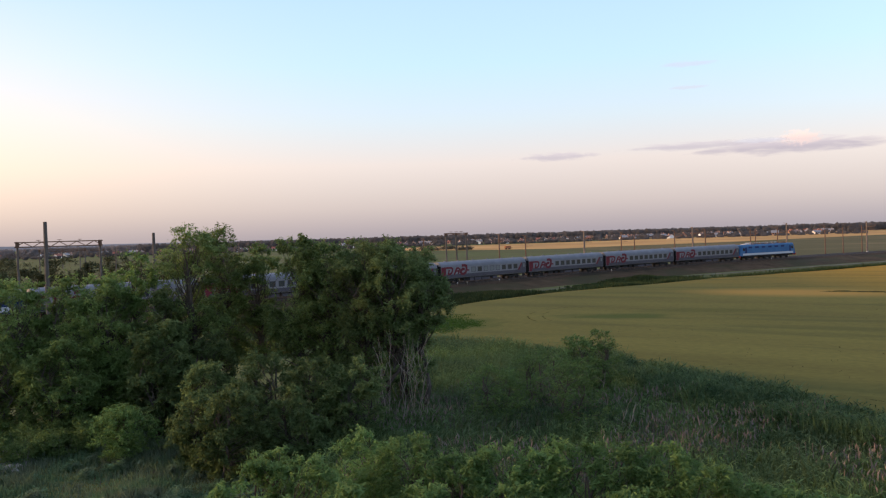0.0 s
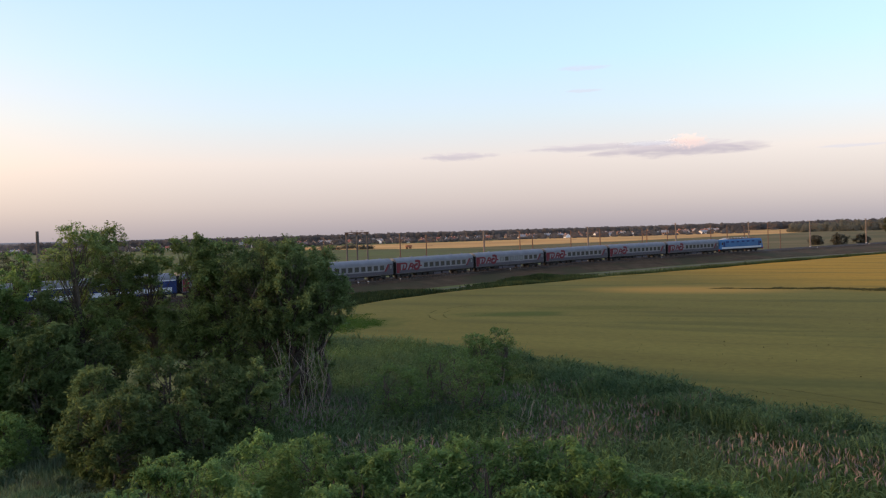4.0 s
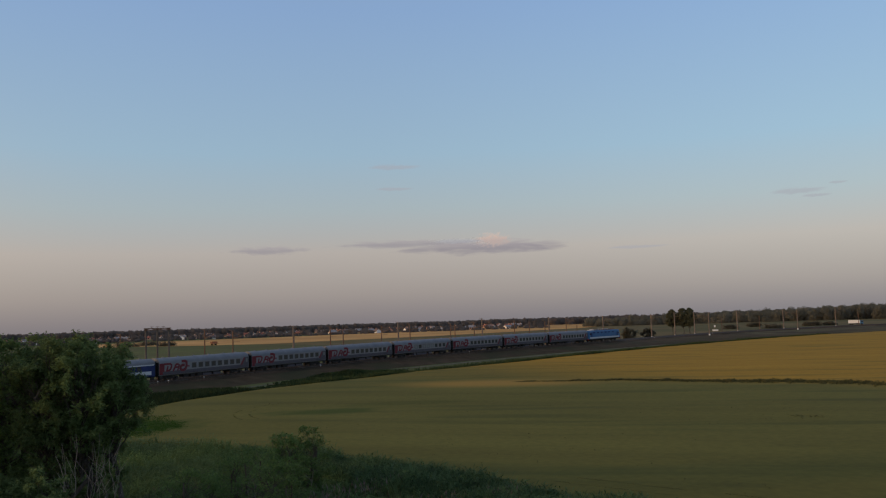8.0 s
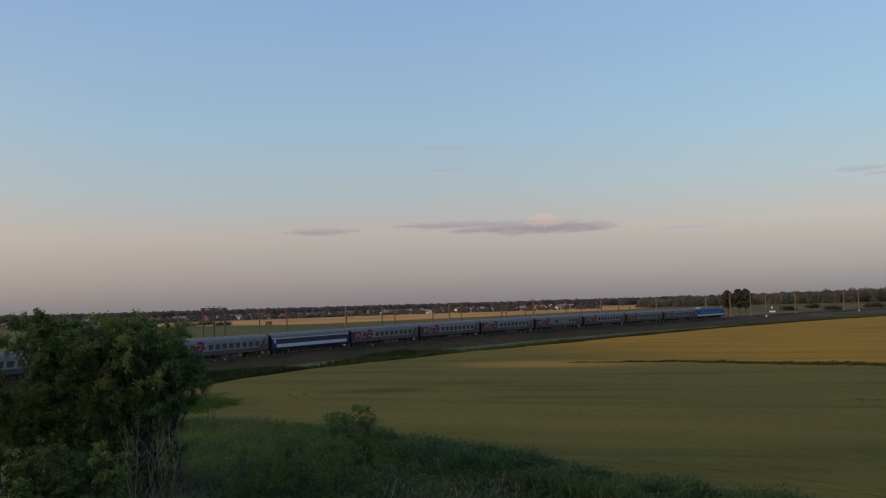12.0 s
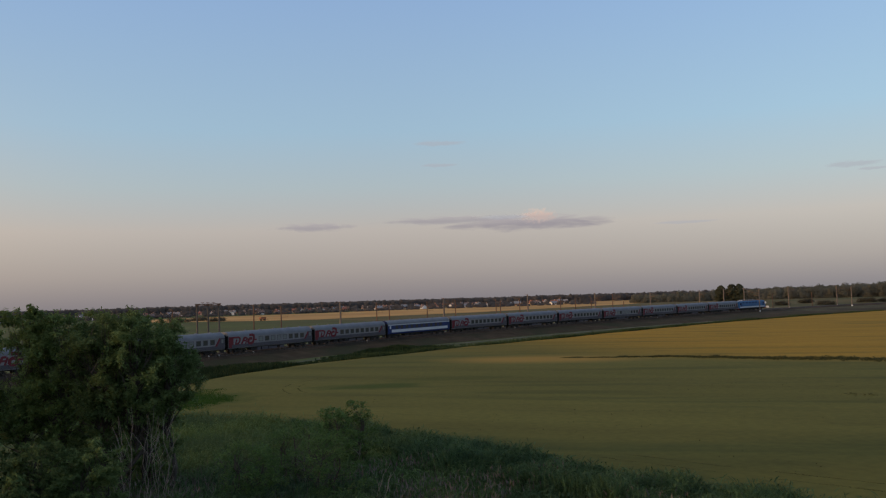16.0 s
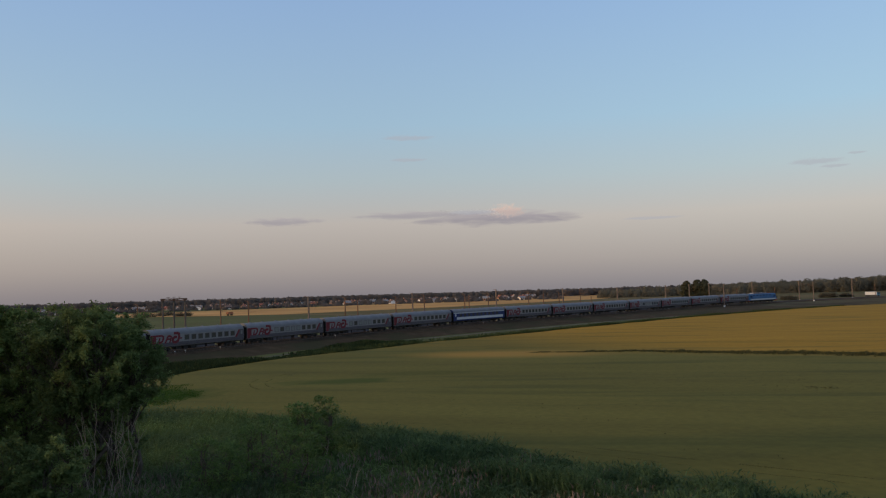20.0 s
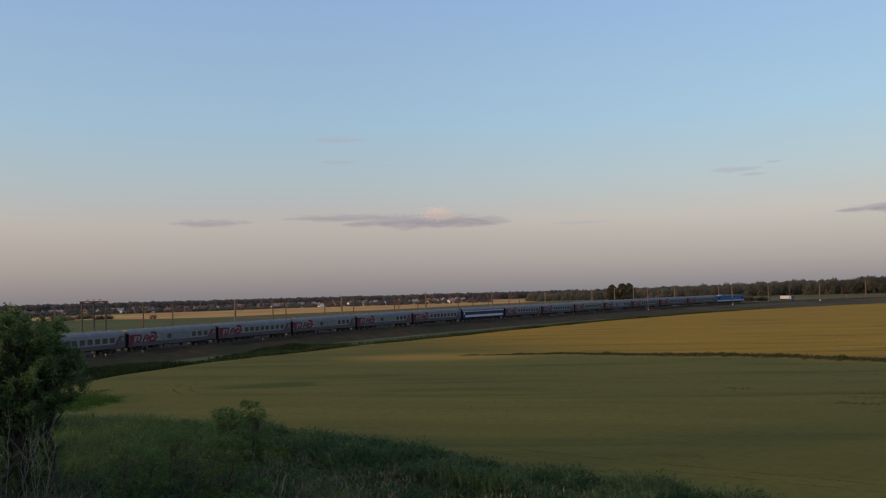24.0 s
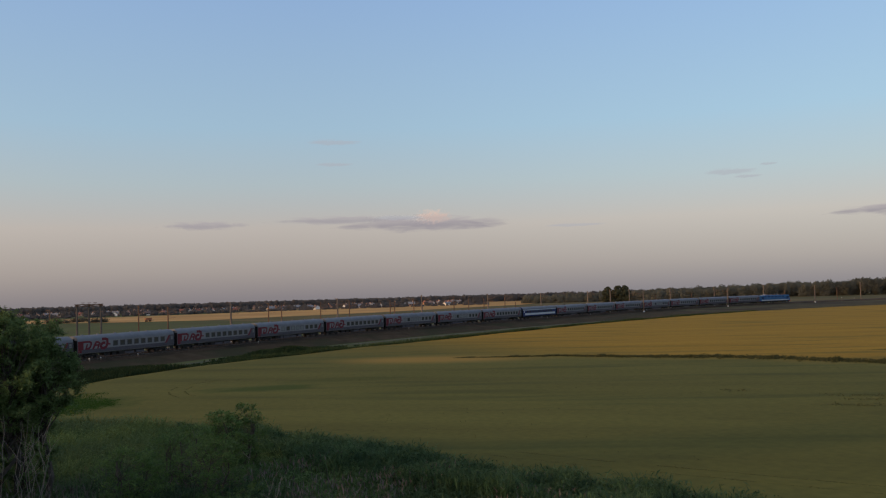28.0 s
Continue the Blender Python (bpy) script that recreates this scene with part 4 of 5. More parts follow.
def grove():
    lt = "tall slender locust tree with feathery green leaves"
    tall = dict(leaves=15000, clumps=105, bare=0.26, size=0.115)
    put_tree(-16.9, 55, 1.75, 2.5, 1, M_LEAF, lt, **tall)
    put_tree(-14.9, 57, 1.65, 2.4, 12, M_LEAF, lt, **tall)
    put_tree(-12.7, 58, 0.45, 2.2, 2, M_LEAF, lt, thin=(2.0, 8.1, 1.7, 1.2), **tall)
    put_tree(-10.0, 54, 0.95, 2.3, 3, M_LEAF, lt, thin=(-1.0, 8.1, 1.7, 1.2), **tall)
    put_tree(-7.9, 53, 0.35, 2.6, 4, M_LEAF, lt, **tall)
    put_tree(-5.6, 51, 0.35, 2.5, 5, M_LEAF_DARK, lt, **tall)
    put_tree(-3.5, 50, 0.15, 2.1, 6, M_LEAF_DARK, "dark locust tree with bare grey stems at its foot", dead=11, leaves=12500, clumps=95, bare=0.42, size=0.115)
    put_tree(-1.75, 51, -0.8, 1.95, 13, M_LEAF_DARK, lt, leaves=13000, clumps=90, bare=0.5, size=0.115)
    for az, r, el, sp, seed in ((-8.9, 56, 0.3, 2.0, 91), (-6.7, 55, 0.42, 2.3, 92), (-4.6, 53, 0.35, 2.2, 93), (-2.9, 53, 0.0, 1.9, 94)):
        put_tree(az, r, el, sp, seed, M_LEAF if az < -5 else M_LEAF_DARK, lt, leaves=11500, clumps=80, bare=0.55, size=0.115, top_heavy=1.1)
    put_tree(-2.6, 52, -4.4, 1.5, 19, M_LEAF_DARK, "dark leafy bush at the grove edge", leaves=7500, clumps=60, bare=0.1, stems=3, size=0.115)
    put_tree(-20.4, 56, 0.5, 1.9, 7, M_LEAF_SAP, lt, leaves=10000, clumps=75, bare=0.2, size=0.12)
    put_tree(-18.6, 54, -2.4, 2.0, 14, M_LEAF_DARK, lt, leaves=15000, clumps=90, bare=0.15, size=0.12)
    put_tree(-22.4, 55, -1.3, 2.4, 15, M_LEAF_BANK, lt, leaves=15000, clumps=90, bare=0.15, size=0.12)
    put_tree(-28.6, 60, -1.4, 2.6, 16, M_LEAF_BANK, lt, leaves=15000, clumps=90, bare=0.15, size=0.12)
    put_tree(-31.0, 58, -0.9, 2.6, 17, M_LEAF_BANK, lt, leaves=15000, clumps=90, bare=0.15, size=0.12)
    put_tree(-25.6, 58, -1.7, 2.2, 18, M_LEAF_BANK, lt, leaves=8000, clumps=60, bare=0.15)
    put_tree(-19.0, 50, -4.2, 2.0, 8, M_LEAF_DARK, "dense dark green thicket of young locust", leaves=9000, clumps=70, bare=0.05, stems=3)
    for i, (az, el, r, sp) in enumerate(((-29.5, -1.3, 58, 2.8), (-26.9, -1.45, 57, 2.6), (-24.2, -1.5, 56, 2.5), (-21.6, -2.0, 54, 2.3), (-28.6, -4.6, 54, 2.2), (-24.8, -5.4, 52, 2.2), (-22.0, -6.6, 53, 2.0))):
        put_tree(az, r, el, sp, 20 + i, M_LEAF_BANK, "leafy green bush thicket on the bank", name="bush", category="bush", leaves=10500, clumps=80, bare=0.04, stems=3, size=0.12)
    low = ((-16.2, -7.6, 45, 1.8), (-12.6, -7.2, 46, 2.0), (-9.2, -7.6, 45, 2.0), (-6.2, -8.0, 44, 1.8), (-18.8, -6.8, 51, 2.0), (-15.8, -5.6, 52, 2.1), (-17.4, -3.6, 56, 2.0), (-14.6, -9.0, 40, 1.7), (-10.8, -9.6, 40, 1.6), (-16.4, -9.4, 42, 1.6))
    for i, (az, el, r, sp) in enumerate(low):
        put_tree(az, r, el, sp, 40 + i, M_LEAF_DARK, "dark shaded undergrowth below the locust trees", name="undergrowth", category="bush", leaves=8500, clumps=70, bare=0.03, stems=3, size=0.12)
    sap = dict(name="sapling", category="bush", size=0.1)
    put_tree(8.8, 53, -6.75, 1.5, 60, M_LEAF_SAP, "thin green sapling bush among reeds", leaves=3600, clumps=44, bare=0.25, stems=4, fat=1.0, name="sapling", category="bush", size=0.09)
    put_tree(10.2, 54, -6.5, 1.9, 64, M_LEAF_SAP, "thin green sapling bush among reeds", leaves=5200, clumps=56, bare=0.25, stems=4, fat=0.95, dead=1, name="sapling", category="bush", size=0.09)
    put_tree(6.6, 50, -7.6, 2.4, 61, M_LEAF_SAP, "thin green sapling bush among reeds", leaves=3800, clumps=60, bare=0.1, stems=4, **sap)
    put_tree(8.6, 46, -8.6, 2.6, 62, M_LEAF_SAP, "thin green sapling bush among reeds", leaves=4000, clumps=60, bare=0.05, stems=4, dead=2, **sap)
    put_tree(3.4, 47, -8.8, 2.0, 63, M_LEAF_SAP, "thin green sapling bush among reeds", leaves=4200, clumps=50, bare=0.05, stems=4, **sap)
    near = ((-21.4, -10.1, 46, 1.7), (-12.2, -13.0, 28, 1.3), (-14.6, -15.2, 25, 1.3), (-9.6, -14.0, 26, 1.3), (-5.8, -12.2, 29, 1.6), (-3.0, -12.9, 27, 1.5), (0.2, -13.8, 26, 1.5), (3.2, -14.0, 26, 1.6), (6.0, -14.0, 26, 1.5),
            (8.8, -13.9, 26, 1.6), (11.6, -14.2, 26, 1.5), (14.6, -13.9, 26, 1.6), (17.4, -14.9, 25, 1.5), (21, -15.7, 25, 1.4), (24.5, -16.2, 25, 1.4), (-7.4, -16, 23, 1.2), (-11.5, -16.8, 23, 1.1), (-1.6, -16.2, 23, 1.3), (5, -16.6, 23, 1.3), (12, -16.8, 23, 1.3))
    for i, (az, el, r, sp) in enumerate(near):
        put_tree(az, r, el, sp, 70 + i, M_LEAF_FRESH, "fresh bright green young locust shrub below the bank", name="shrub", category="bush", leaves=9500, size=0.088, clumps=60, bare=0.04, stems=4, fat=1.15)


grove()


# ---- reeds ----
def reeds():
    rng = np.random.default_rng(11)
    n = 130000
    az, r = rng.uniform(-9, 60, n), 24 + 74 * rng.uniform(0, 1, n) ** 0.8
    x, y = r * np.sin(np.radians(az)), r * np.cos(np.radians(az))
    edge = reed_edge_y(x)
    keep = (y < edge + 0.6 * rng.normal(size=n)) & (r > 27)
    x, y, r = x[keep], y[keep], r[keep]
    n = len(x)
    clump = np.array([0.3 * noise.noise((a * 0.09, b * 0.09, 7)) + 0.26 * noise.noise((a * 0.45, b * 0.45, 3)) for a, b in zip(x, y)])
    h = rng.uniform(1.05, 1.85, n) * (0.85 + clump)
    z = ground_height(x, y)
    a = rng.uniform(0, 6.28, n)
    w = rng.uniform(0.009, 0.022, n)
    lean = rng.normal(0, 0.2, (n, 2)) * h[:, None] + np.array([0.12, 0])
    p = np.stack([x, y, z], -1)
    side = np.stack([np.cos(a) * w, np.sin(a) * w, 0 * a], -1)
    mid = p + np.stack([lean[:, 0] * 0.3, lean[:, 1] * 0.3, h * 0.6], -1)
    tip = p + np.stack([lean[:, 0], lean[:, 1], h], -1)
    v = np.stack([p - side * 0.6, p + side * 0.6, mid + side, tip, mid - side], 1).reshape(-1, 3)
    k = np.arange(n)[:, None] * 5
    me = array_mesh("reeds", v, k + np.arange(5)[None], M_REED)
    tagged(new("reeds", me), "tall green reeds and grass below the field", "reeds", kind="stuff")
    # a dense taller bed along the crop
    nb = 46000
    bx = rng.uniform(8, 27, nb)
    by = reed_edge_y(bx) - 11 * rng.uniform(0, 1, nb) ** 1.6 * np.clip((bx - 6) / 8, 0.3, 1) + rng.normal(0, 0.4, nb)
    tall = np.array([0.3 * noise.noise((a * 0.3, b * 0.3, 21)) + 0.2 * noise.noise((a * 1.1, b * 1.1, 22)) for a, b in zip(bx, by)])
    bh = rng.uniform(1.35, 2.0, nb) * (0.95 + tall) * np.clip((bx - 5) / 7, 0.6, 1)
    ba, bw = rng.uniform(0, 6.28, nb), rng.uniform(0.014, 0.03, nb)
    bp = np.stack([bx, by, ground_height(bx, by)], -1)
    bs = np.stack([np.cos(ba) * bw, np.sin(ba) * bw, 0 * ba], -1)
    bl = rng.normal(0, 0.17, (nb, 2)) * bh[:, None] + np.array([0.1, 0])
    bm = bp + np.stack([bl[:, 0] * 0.3, bl[:, 1] * 0.3, bh * 0.6], -1)
    bt = bp + np.stack([bl[:, 0], bl[:, 1], bh], -1)
    bv = np.stack([bp - bs * 0.6, bp + bs * 0.6, bm + bs, bt, bm - bs], 1).reshape(-1, 3)
    tagged(new("reed_bed", array_mesh("reed_bed", bv, np.arange(nb)[:, None] * 5 + np.arange(5)[None], M_REED_BLUE)), "dense bluish green reed bed along the crop", "reeds", kind="stuff")
    fb = np.repeat(np.arange(nb), 2)
    fq = rng.uniform(0.4, 1.0, len(fb))[:, None]
    fr = bp[fb] * (1 - fq) + bt[fb] * fq
    fa, fl = rng.uniform(0, 6.28, len(fb)), rng.uniform(0.2, 0.5, len(fb))
    fo = np.stack([np.cos(fa) * fl, np.sin(fa) * fl, fl * rng.uniform(-0.2, 0.9, len(fb))], -1)
    fw = np.stack([-np.sin(fa), np.cos(fa), rng.normal(0, 0.4, len(fb))], -1) * rng.uniform(0.018, 0.036, len(fb))[:, None]
    fm = fr + fo * 0.5 + np.array([0, 0, 0.06])
    fv = np.stack([fr, fm + fw, fr + fo, fm - fw], 1).reshape(-1, 3)
    tagged(new("reed_leaves", array_mesh("reed_leaves", fv, np.arange(len(fb) * 4).reshape(-1, 4), M_REED_BLUE)), "long bent bluish leaves of the reed bed", "reeds", kind="stuff")
    # long side leaves that bend over
    g = np.repeat(np.arange(n), 2)
    m = len(g)
    q = rng.uniform(0.35, 1.0, m)[:, None]
    root = p[g] * (1 - q) + tip[g] * q
    la, ll = rng.uniform(0, 6.28, m), rng.uniform(0.22, 0.55, m)
    out = np.stack([np.cos(la) * ll, np.sin(la) * ll, ll * rng.uniform(-0.35, 0.75, m)], -1)
    wide = np.stack([-np.sin(la), np.cos(la), rng.normal(0, 0.4, m)], -1) * rng.uniform(0.014, 0.03, m)[:, None]
    bow = root + out * 0.5 + np.array([0, 0, 0.06])
    lv = np.stack([root, bow + wide, root + out, bow - wide], 1).reshape(-1, 3)
    tagged(new("reed_leaves", array_mesh("reed_leaves", lv, np.arange(m * 4).reshape(-1, 4), M_REED)), "long bent green leaves of the reeds", "reeds", kind="stuff")
    # last year's dry stems stand among them
    nd = 13000
    qa, qr = np.radians(rng.uniform(-4, 26, nd)), rng.uniform(31, 62, nd)
    dx, dy = qr * np.sin(qa), qr * np.cos(qa)
    ok = (dy < reed_edge_y(dx) - 2) & (np.array([noise.noise((a * 0.16, b * 0.16, 12)) for a, b in zip(dx, dy)]) > 0.02)
    dx, dy = dx[ok], dy[ok]
    b0 = np.stack([dx, dy, ground_height(dx, dy)], -1)
    b1 = b0 + np.stack([rng.normal(0, 0.12, len(dx)), rng.normal(0, 0.12, len(dx)), rng.uniform(0.7, 1.35, len(dx))], -1)
    sd = np.stack([rng.normal(0, 0.011, len(dx)), rng.normal(0, 0.011, len(dx)), 0 * dx], -1)
    dv = np.stack([b0 - sd, b0 + sd, b1 + sd * 0.7, b1 - sd * 0.7], 1).reshape(-1, 3)
    tagged(new("dry_reeds", array_mesh("dry_reeds", dv, np.arange(len(dx) * 4).reshape(-1, 4), M_DRY)), "dry straw-coloured reed stems of last year", "reeds", kind="stuff")
    # pale plumes on part of them
    pl = rng.choice(n, 20000, replace=False)
    ok = [i for i in pl if 33 < r[i] < 54 and noise.noise((x[i] * 0.13, y[i] * 0.2, 2)) > 0.08]
    t = tip[ok]
    m = len(ok)
    u = np.stack([rng.normal(0, 0.05, m), rng.normal(0, 0.05, m), np.zeros(m)], -1)
    s = np.stack([np.cos(a[ok]), np.sin(a[ok]), 0 * a[ok]], -1) * 0.033
    up = np.array([0, 0, 1]) * rng.uniform(0.16, 0.32, m)[:, None]
    v = np.stack([t - up * 0.3, t + s + up * 0.25, t + up + u * 2, t - s + up * 0.25], 1).reshape(-1, 3)
    tagged(new("reed_plumes", array_mesh("reed_plumes", v, np.arange(m * 4).reshape(-1, 4), M_PLUME)), "pale brown feathery reed plumes", "reeds", kind="stuff")


reeds()


# ---- the far side: village, woods, lone trees ----
def far_wood(name, az0, az1, r0, r1, el0, el1, count, seed, label, size=2.2, mat=None, rough=1.0, proud=0.5):
    """A belt of crowns between two bearings; tops follow the given angles above the eye's level."""
    rng = np.random.default_rng(seed)
    cs, rs = [], []
    for i in range(count):
        q = rng.uniform()
        az, r = az0 + (az1 - az0) * q, rng.uniform(r0, r1)
        x, y = polar(az, r)
        el = el0 + (el1 - el0) * q + rough * (0.08 * noise.noise((az * 0.7, seed, 0)) + 0.07 * noise.noise((az * 3.1, seed, 2)) + 0.04 * noise.noise((az * 9, seed, 5)))
        top = EYE_Z + r * math.tan(radians(el)) + rng.normal(0, 0.5)
        top = max(top, 3.5) + (rng.uniform(0.2, 1.5) if i % 11 == 0 else -rng.uniform(0.6, 3.5)) * proud
        cr = min(top * 0.45, rng.uniform(2.5, 4.5))
        cs += [(x, y, top - cr), (x + rng.normal(0, 2), y + rng.normal(0, 2), max(1.5, top - cr * 2.2))]
        rs += [cr, cr * 1.15]
    v, f = leaf_cloud(cs, rs, count * 130, size * 0.45, rng, 0.95, 0, False)
    tagged(new(name, array_mesh(name, v, f, mat or M_FARWOOD_HAZED)), label, "trees", kind="stuff")


WOOD_TOP = (-0.16, 0.55)
# browner and lighter than real leaves, since haze is mixed into the colour
M_WOODBELT_HAZED = material("wood_belt_leaf", (0.112, 0.104, 0.076), (0.16, 0.145, 0.105), 0.06, 0.9, random_amount=0.2, translucent=0.2, spec=0.03, third=(0.085, 0.08, 0.06), third_scale=0.02)
# pale leaf tone with the distance haze put into the colour
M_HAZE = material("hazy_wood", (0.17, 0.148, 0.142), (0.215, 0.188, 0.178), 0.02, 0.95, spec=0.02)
far_wood("far_woods", -42, -17, 1250, 1400, -0.06, 0.0, 800, 13, "belt of far trees and gardens, paled by painted haze", 2.2, M_HAZE, 0.5, 0.22)
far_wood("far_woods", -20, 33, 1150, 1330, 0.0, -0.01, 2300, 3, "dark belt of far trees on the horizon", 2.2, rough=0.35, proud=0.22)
far_wood("far_woods", 29.5, 62, 830, 1010, WOOD_TOP[0], WOOD_TOP[1], 2500, 4, "dark green wood behind the railway", 1.5, M_WOODBELT_HAZED, 1.3, 0.7)
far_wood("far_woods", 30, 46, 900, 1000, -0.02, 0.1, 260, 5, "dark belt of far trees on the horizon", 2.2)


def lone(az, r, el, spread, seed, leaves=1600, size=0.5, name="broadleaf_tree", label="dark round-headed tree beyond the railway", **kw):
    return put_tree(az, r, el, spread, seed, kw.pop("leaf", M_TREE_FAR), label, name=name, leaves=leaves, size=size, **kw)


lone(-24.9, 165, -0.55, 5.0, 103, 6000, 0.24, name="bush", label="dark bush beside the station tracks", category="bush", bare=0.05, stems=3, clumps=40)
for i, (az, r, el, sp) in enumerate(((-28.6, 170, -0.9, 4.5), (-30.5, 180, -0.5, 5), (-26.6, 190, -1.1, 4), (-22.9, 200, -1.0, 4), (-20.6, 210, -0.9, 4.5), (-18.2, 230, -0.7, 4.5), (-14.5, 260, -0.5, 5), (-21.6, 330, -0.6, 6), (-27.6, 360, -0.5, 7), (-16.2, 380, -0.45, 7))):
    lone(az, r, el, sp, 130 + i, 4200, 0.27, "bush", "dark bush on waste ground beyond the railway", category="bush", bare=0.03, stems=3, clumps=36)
for az, el, sp, seed, n in ((35.1, 0.36, 3.3, 101, 15000), (35.75, 0.4, 3.7, 102, 19000), (36.2, 0.42, 3.5, 104, 17000)):
    put_tree(az, 431, el, sp, seed, M_WOOD, "dark round-headed tree beyond the railway", name="broadleaf_tree", leaves=n, size=0.26, clumps=150, bare=0.36, fat=0.9, top_heavy=0.4, fuzzy=False)
for i, (az, r, el, sp) in enumerate(((38.65, 540, -0.84, 4.5), (40.1, 590, -0.72, 4.5), (41.3, 530, -0.88, 5.5), (43.5, 570, -0.74, 5.0), (44.6, 575, -0.78, 4.0), (32.3, 380, -0.83, 3.2), (33.5, 385, -0.92, 3.0), (30.9, 400, -0.9, 3), (-0.9, 610, -0.78, 7), (0.35, 640, -0.72, 7.5), (1.5, 600, -0.82, 6))):
    lone(az, r, el, sp, 110 + i, 5000, 0.34, "bush", "low dull green bush in the meadow", leaf=M_WOODBELT_HAZED, category="bush", bare=0.0, stems=3, clumps=34, fat=1.4)

M_WALL = [material("house_wall", c, None, 0.5, 0.9, bump=0.1) for c in ((0.72, 0.66, 0.6), (0.84, 0.82, 0.79), (0.55, 0.31, 0.2))]
M_TILE = [material("house_roof", c, None, 0.6, 0.8, bump=0.2) for c in ((0.25, 0.085, 0.055), (0.17, 0.115, 0.1), (0.24, 0.23, 0.23))]


def house(seed):
    rnd = random.Random(seed)
    w, d, h, rh = rnd.uniform(5.0, 7.6), rnd.uniform(4.6, 6.0), rnd.uniform(2.1, 2.7), rnd.uniform(1.4, 2.1)
    ob = tagged(new("house"), "small village house with pitched %s roof" % ("red", "brown", "grey")[seed % 3], "house", "village houses")
    wall = Shape().extrude([(-d / 2, -0.3), (-d / 2, h), (0, h + rh), (d / 2, h), (d / 2, -0.3)], -w / 2, w / 2)
    part("wall", wall, M_WALL[rnd.randrange(3)], ob)
    roof = Shape()
    for s in (-1, 1):
        p = [(s * (d / 2 + 0.5), h - 0.35), (0, h + rh + 0.12), (0, h + rh + 0.36), (s * (d / 2 + 0.5), h - 0.1)]
        roof.extrude(p if s < 0 else p[::-1], -w / 2 - 0.5, w / 2 + 0.5)
    r = part("roof", roof, M_TILE[seed % 3], ob)
    part("chimney", Shape().box((w * 0.2, d * 0.15, h + rh + 0.3), (0.7, 0.7, 1.6)), M_WALL[2], r)
    for sx in (-0.28, 0.05, 0.32):
        for s in (-1, 1):
            part("window", Shape().box((sx * w, s * d / 2, 1.7), (1.3, 0.1, 1.3)), M_GLASS, ob)
    return ob


def village():
    rnd = random.Random(5)
    proto = [house(i) for i in range(9)]
    place = []
    for i in range(160):
        az = rnd.uniform(-8, 25) if i < 122 else rnd.uniform(-31, -8)
        r = rnd.uniform(895, 1090)
        place.append((az, r))
    for i, (az, r) in enumerate(place):
        x, y = polar(az, r)
        m = pose(x, y, float(ground_height(np.array(x), np.array(y))), 0, 0, rnd.choice((0, 90)) + rnd.uniform(-25, 25))
        if i < len(proto):
            proto[i].matrix_basis = m
        else:
            copy_thing(proto[i % len(proto)], m)


village()


def far_hills():
    """A low ridge beyond the town, its haze put into the pale grey colour."""
    vs, n = [], 60
    for i in range(n):
        az = -60 + 52 * i / (n - 1)
        x, y = polar(az, 3600)
        el = 0.1 * min(1, (n - 1 - i) / 22) + 0.05 * noise.noise((az * 0.3, 0, 0))
        vs += [(x, y, -1), (x, y, max(0.5, EYE_Z + 3600 * math.tan(radians(el)))), (x * 1.05, y * 1.05, -1)]
    k = np.arange(n - 1) * 3
    f = np.concatenate([np.stack([k, k + 3, k + 4, k + 1], -1), np.stack([k + 1, k + 4, k + 5, k + 2], -1)])
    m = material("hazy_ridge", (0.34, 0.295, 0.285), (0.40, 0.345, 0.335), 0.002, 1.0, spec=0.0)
    tagged(new("far_ridge", array_mesh("far_ridge", vs, f, m, True)), "low ridge on the horizon with haze painted as pale grey", "hills", kind="structure")


far_hills()


def village_trees():
    """Gardens between the houses."""
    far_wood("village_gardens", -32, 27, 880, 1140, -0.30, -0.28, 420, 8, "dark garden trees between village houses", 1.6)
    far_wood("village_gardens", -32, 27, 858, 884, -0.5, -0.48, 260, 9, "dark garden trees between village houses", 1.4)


village_trees()


# ---- weedy strip in the crop, verge plants, grass on the bank ----
def tufts(name, pts, hts, mat, label, width, category="grass", lean=0.25, seed=1, blades=1):
    """Upright blades at the given points; one joined mesh."""
    rng = np.random.default_rng(seed)
    p = np.repeat(np.asarray(pts, float), blades, 0)
    h = np.repeat(np.asarray(hts, float), blades) * rng.uniform(0.6, 1.15, len(p))
    n = len(p)
    p[:, :2] += rng.normal(0, 0.25 * (blades > 1), (n, 2))
    a = rng.uniform(0, 6.28, n)
    w = width * rng.uniform(0.6, 1.4, n)
    side = np.stack([np.cos(a) * w, np.sin(a) * w, 0 * a], -1)
    ln = rng.normal(0, lean, (n, 2)) * h[:, None]
    mid = p + np.stack([ln[:, 0] * 0.35, ln[:, 1] * 0.35, h * 0.6], -1)
    tip = p + np.stack([ln[:, 0], ln[:, 1], h], -1)
    p[:, 2] -= 0.15
    v = np.stack([p - side, p + side, mid + side * 0.8, tip, mid - side * 0.8], 1).reshape(-1, 3)
    return tagged(new(name, array_mesh(name, v, np.arange(n)[:, None] * 5 + np.arange(5)[None], mat)), label, category, kind="stuff")


M_WEED = material("dark_weeds", (0.062, 0.066, 0.028), (0.12, 0.115, 0.055), 0.9, 0.9, random_amount=0.4, translucent=0.3, spec=0.06)
M_LUSH = material("lush_grass", (0.03, 0.072, 0.013), (0.052, 0.105, 0.022), 0.4, 0.9, random_amount=0.3, translucent=0.2, spec=0.05)
M_THICKET = material("thicket_leaf", (0.042, 0.066, 0.026), (0.08, 0.102, 0.042), 0.4, 0.9, random_amount=0.4, translucent=0.25, spec=0.05)
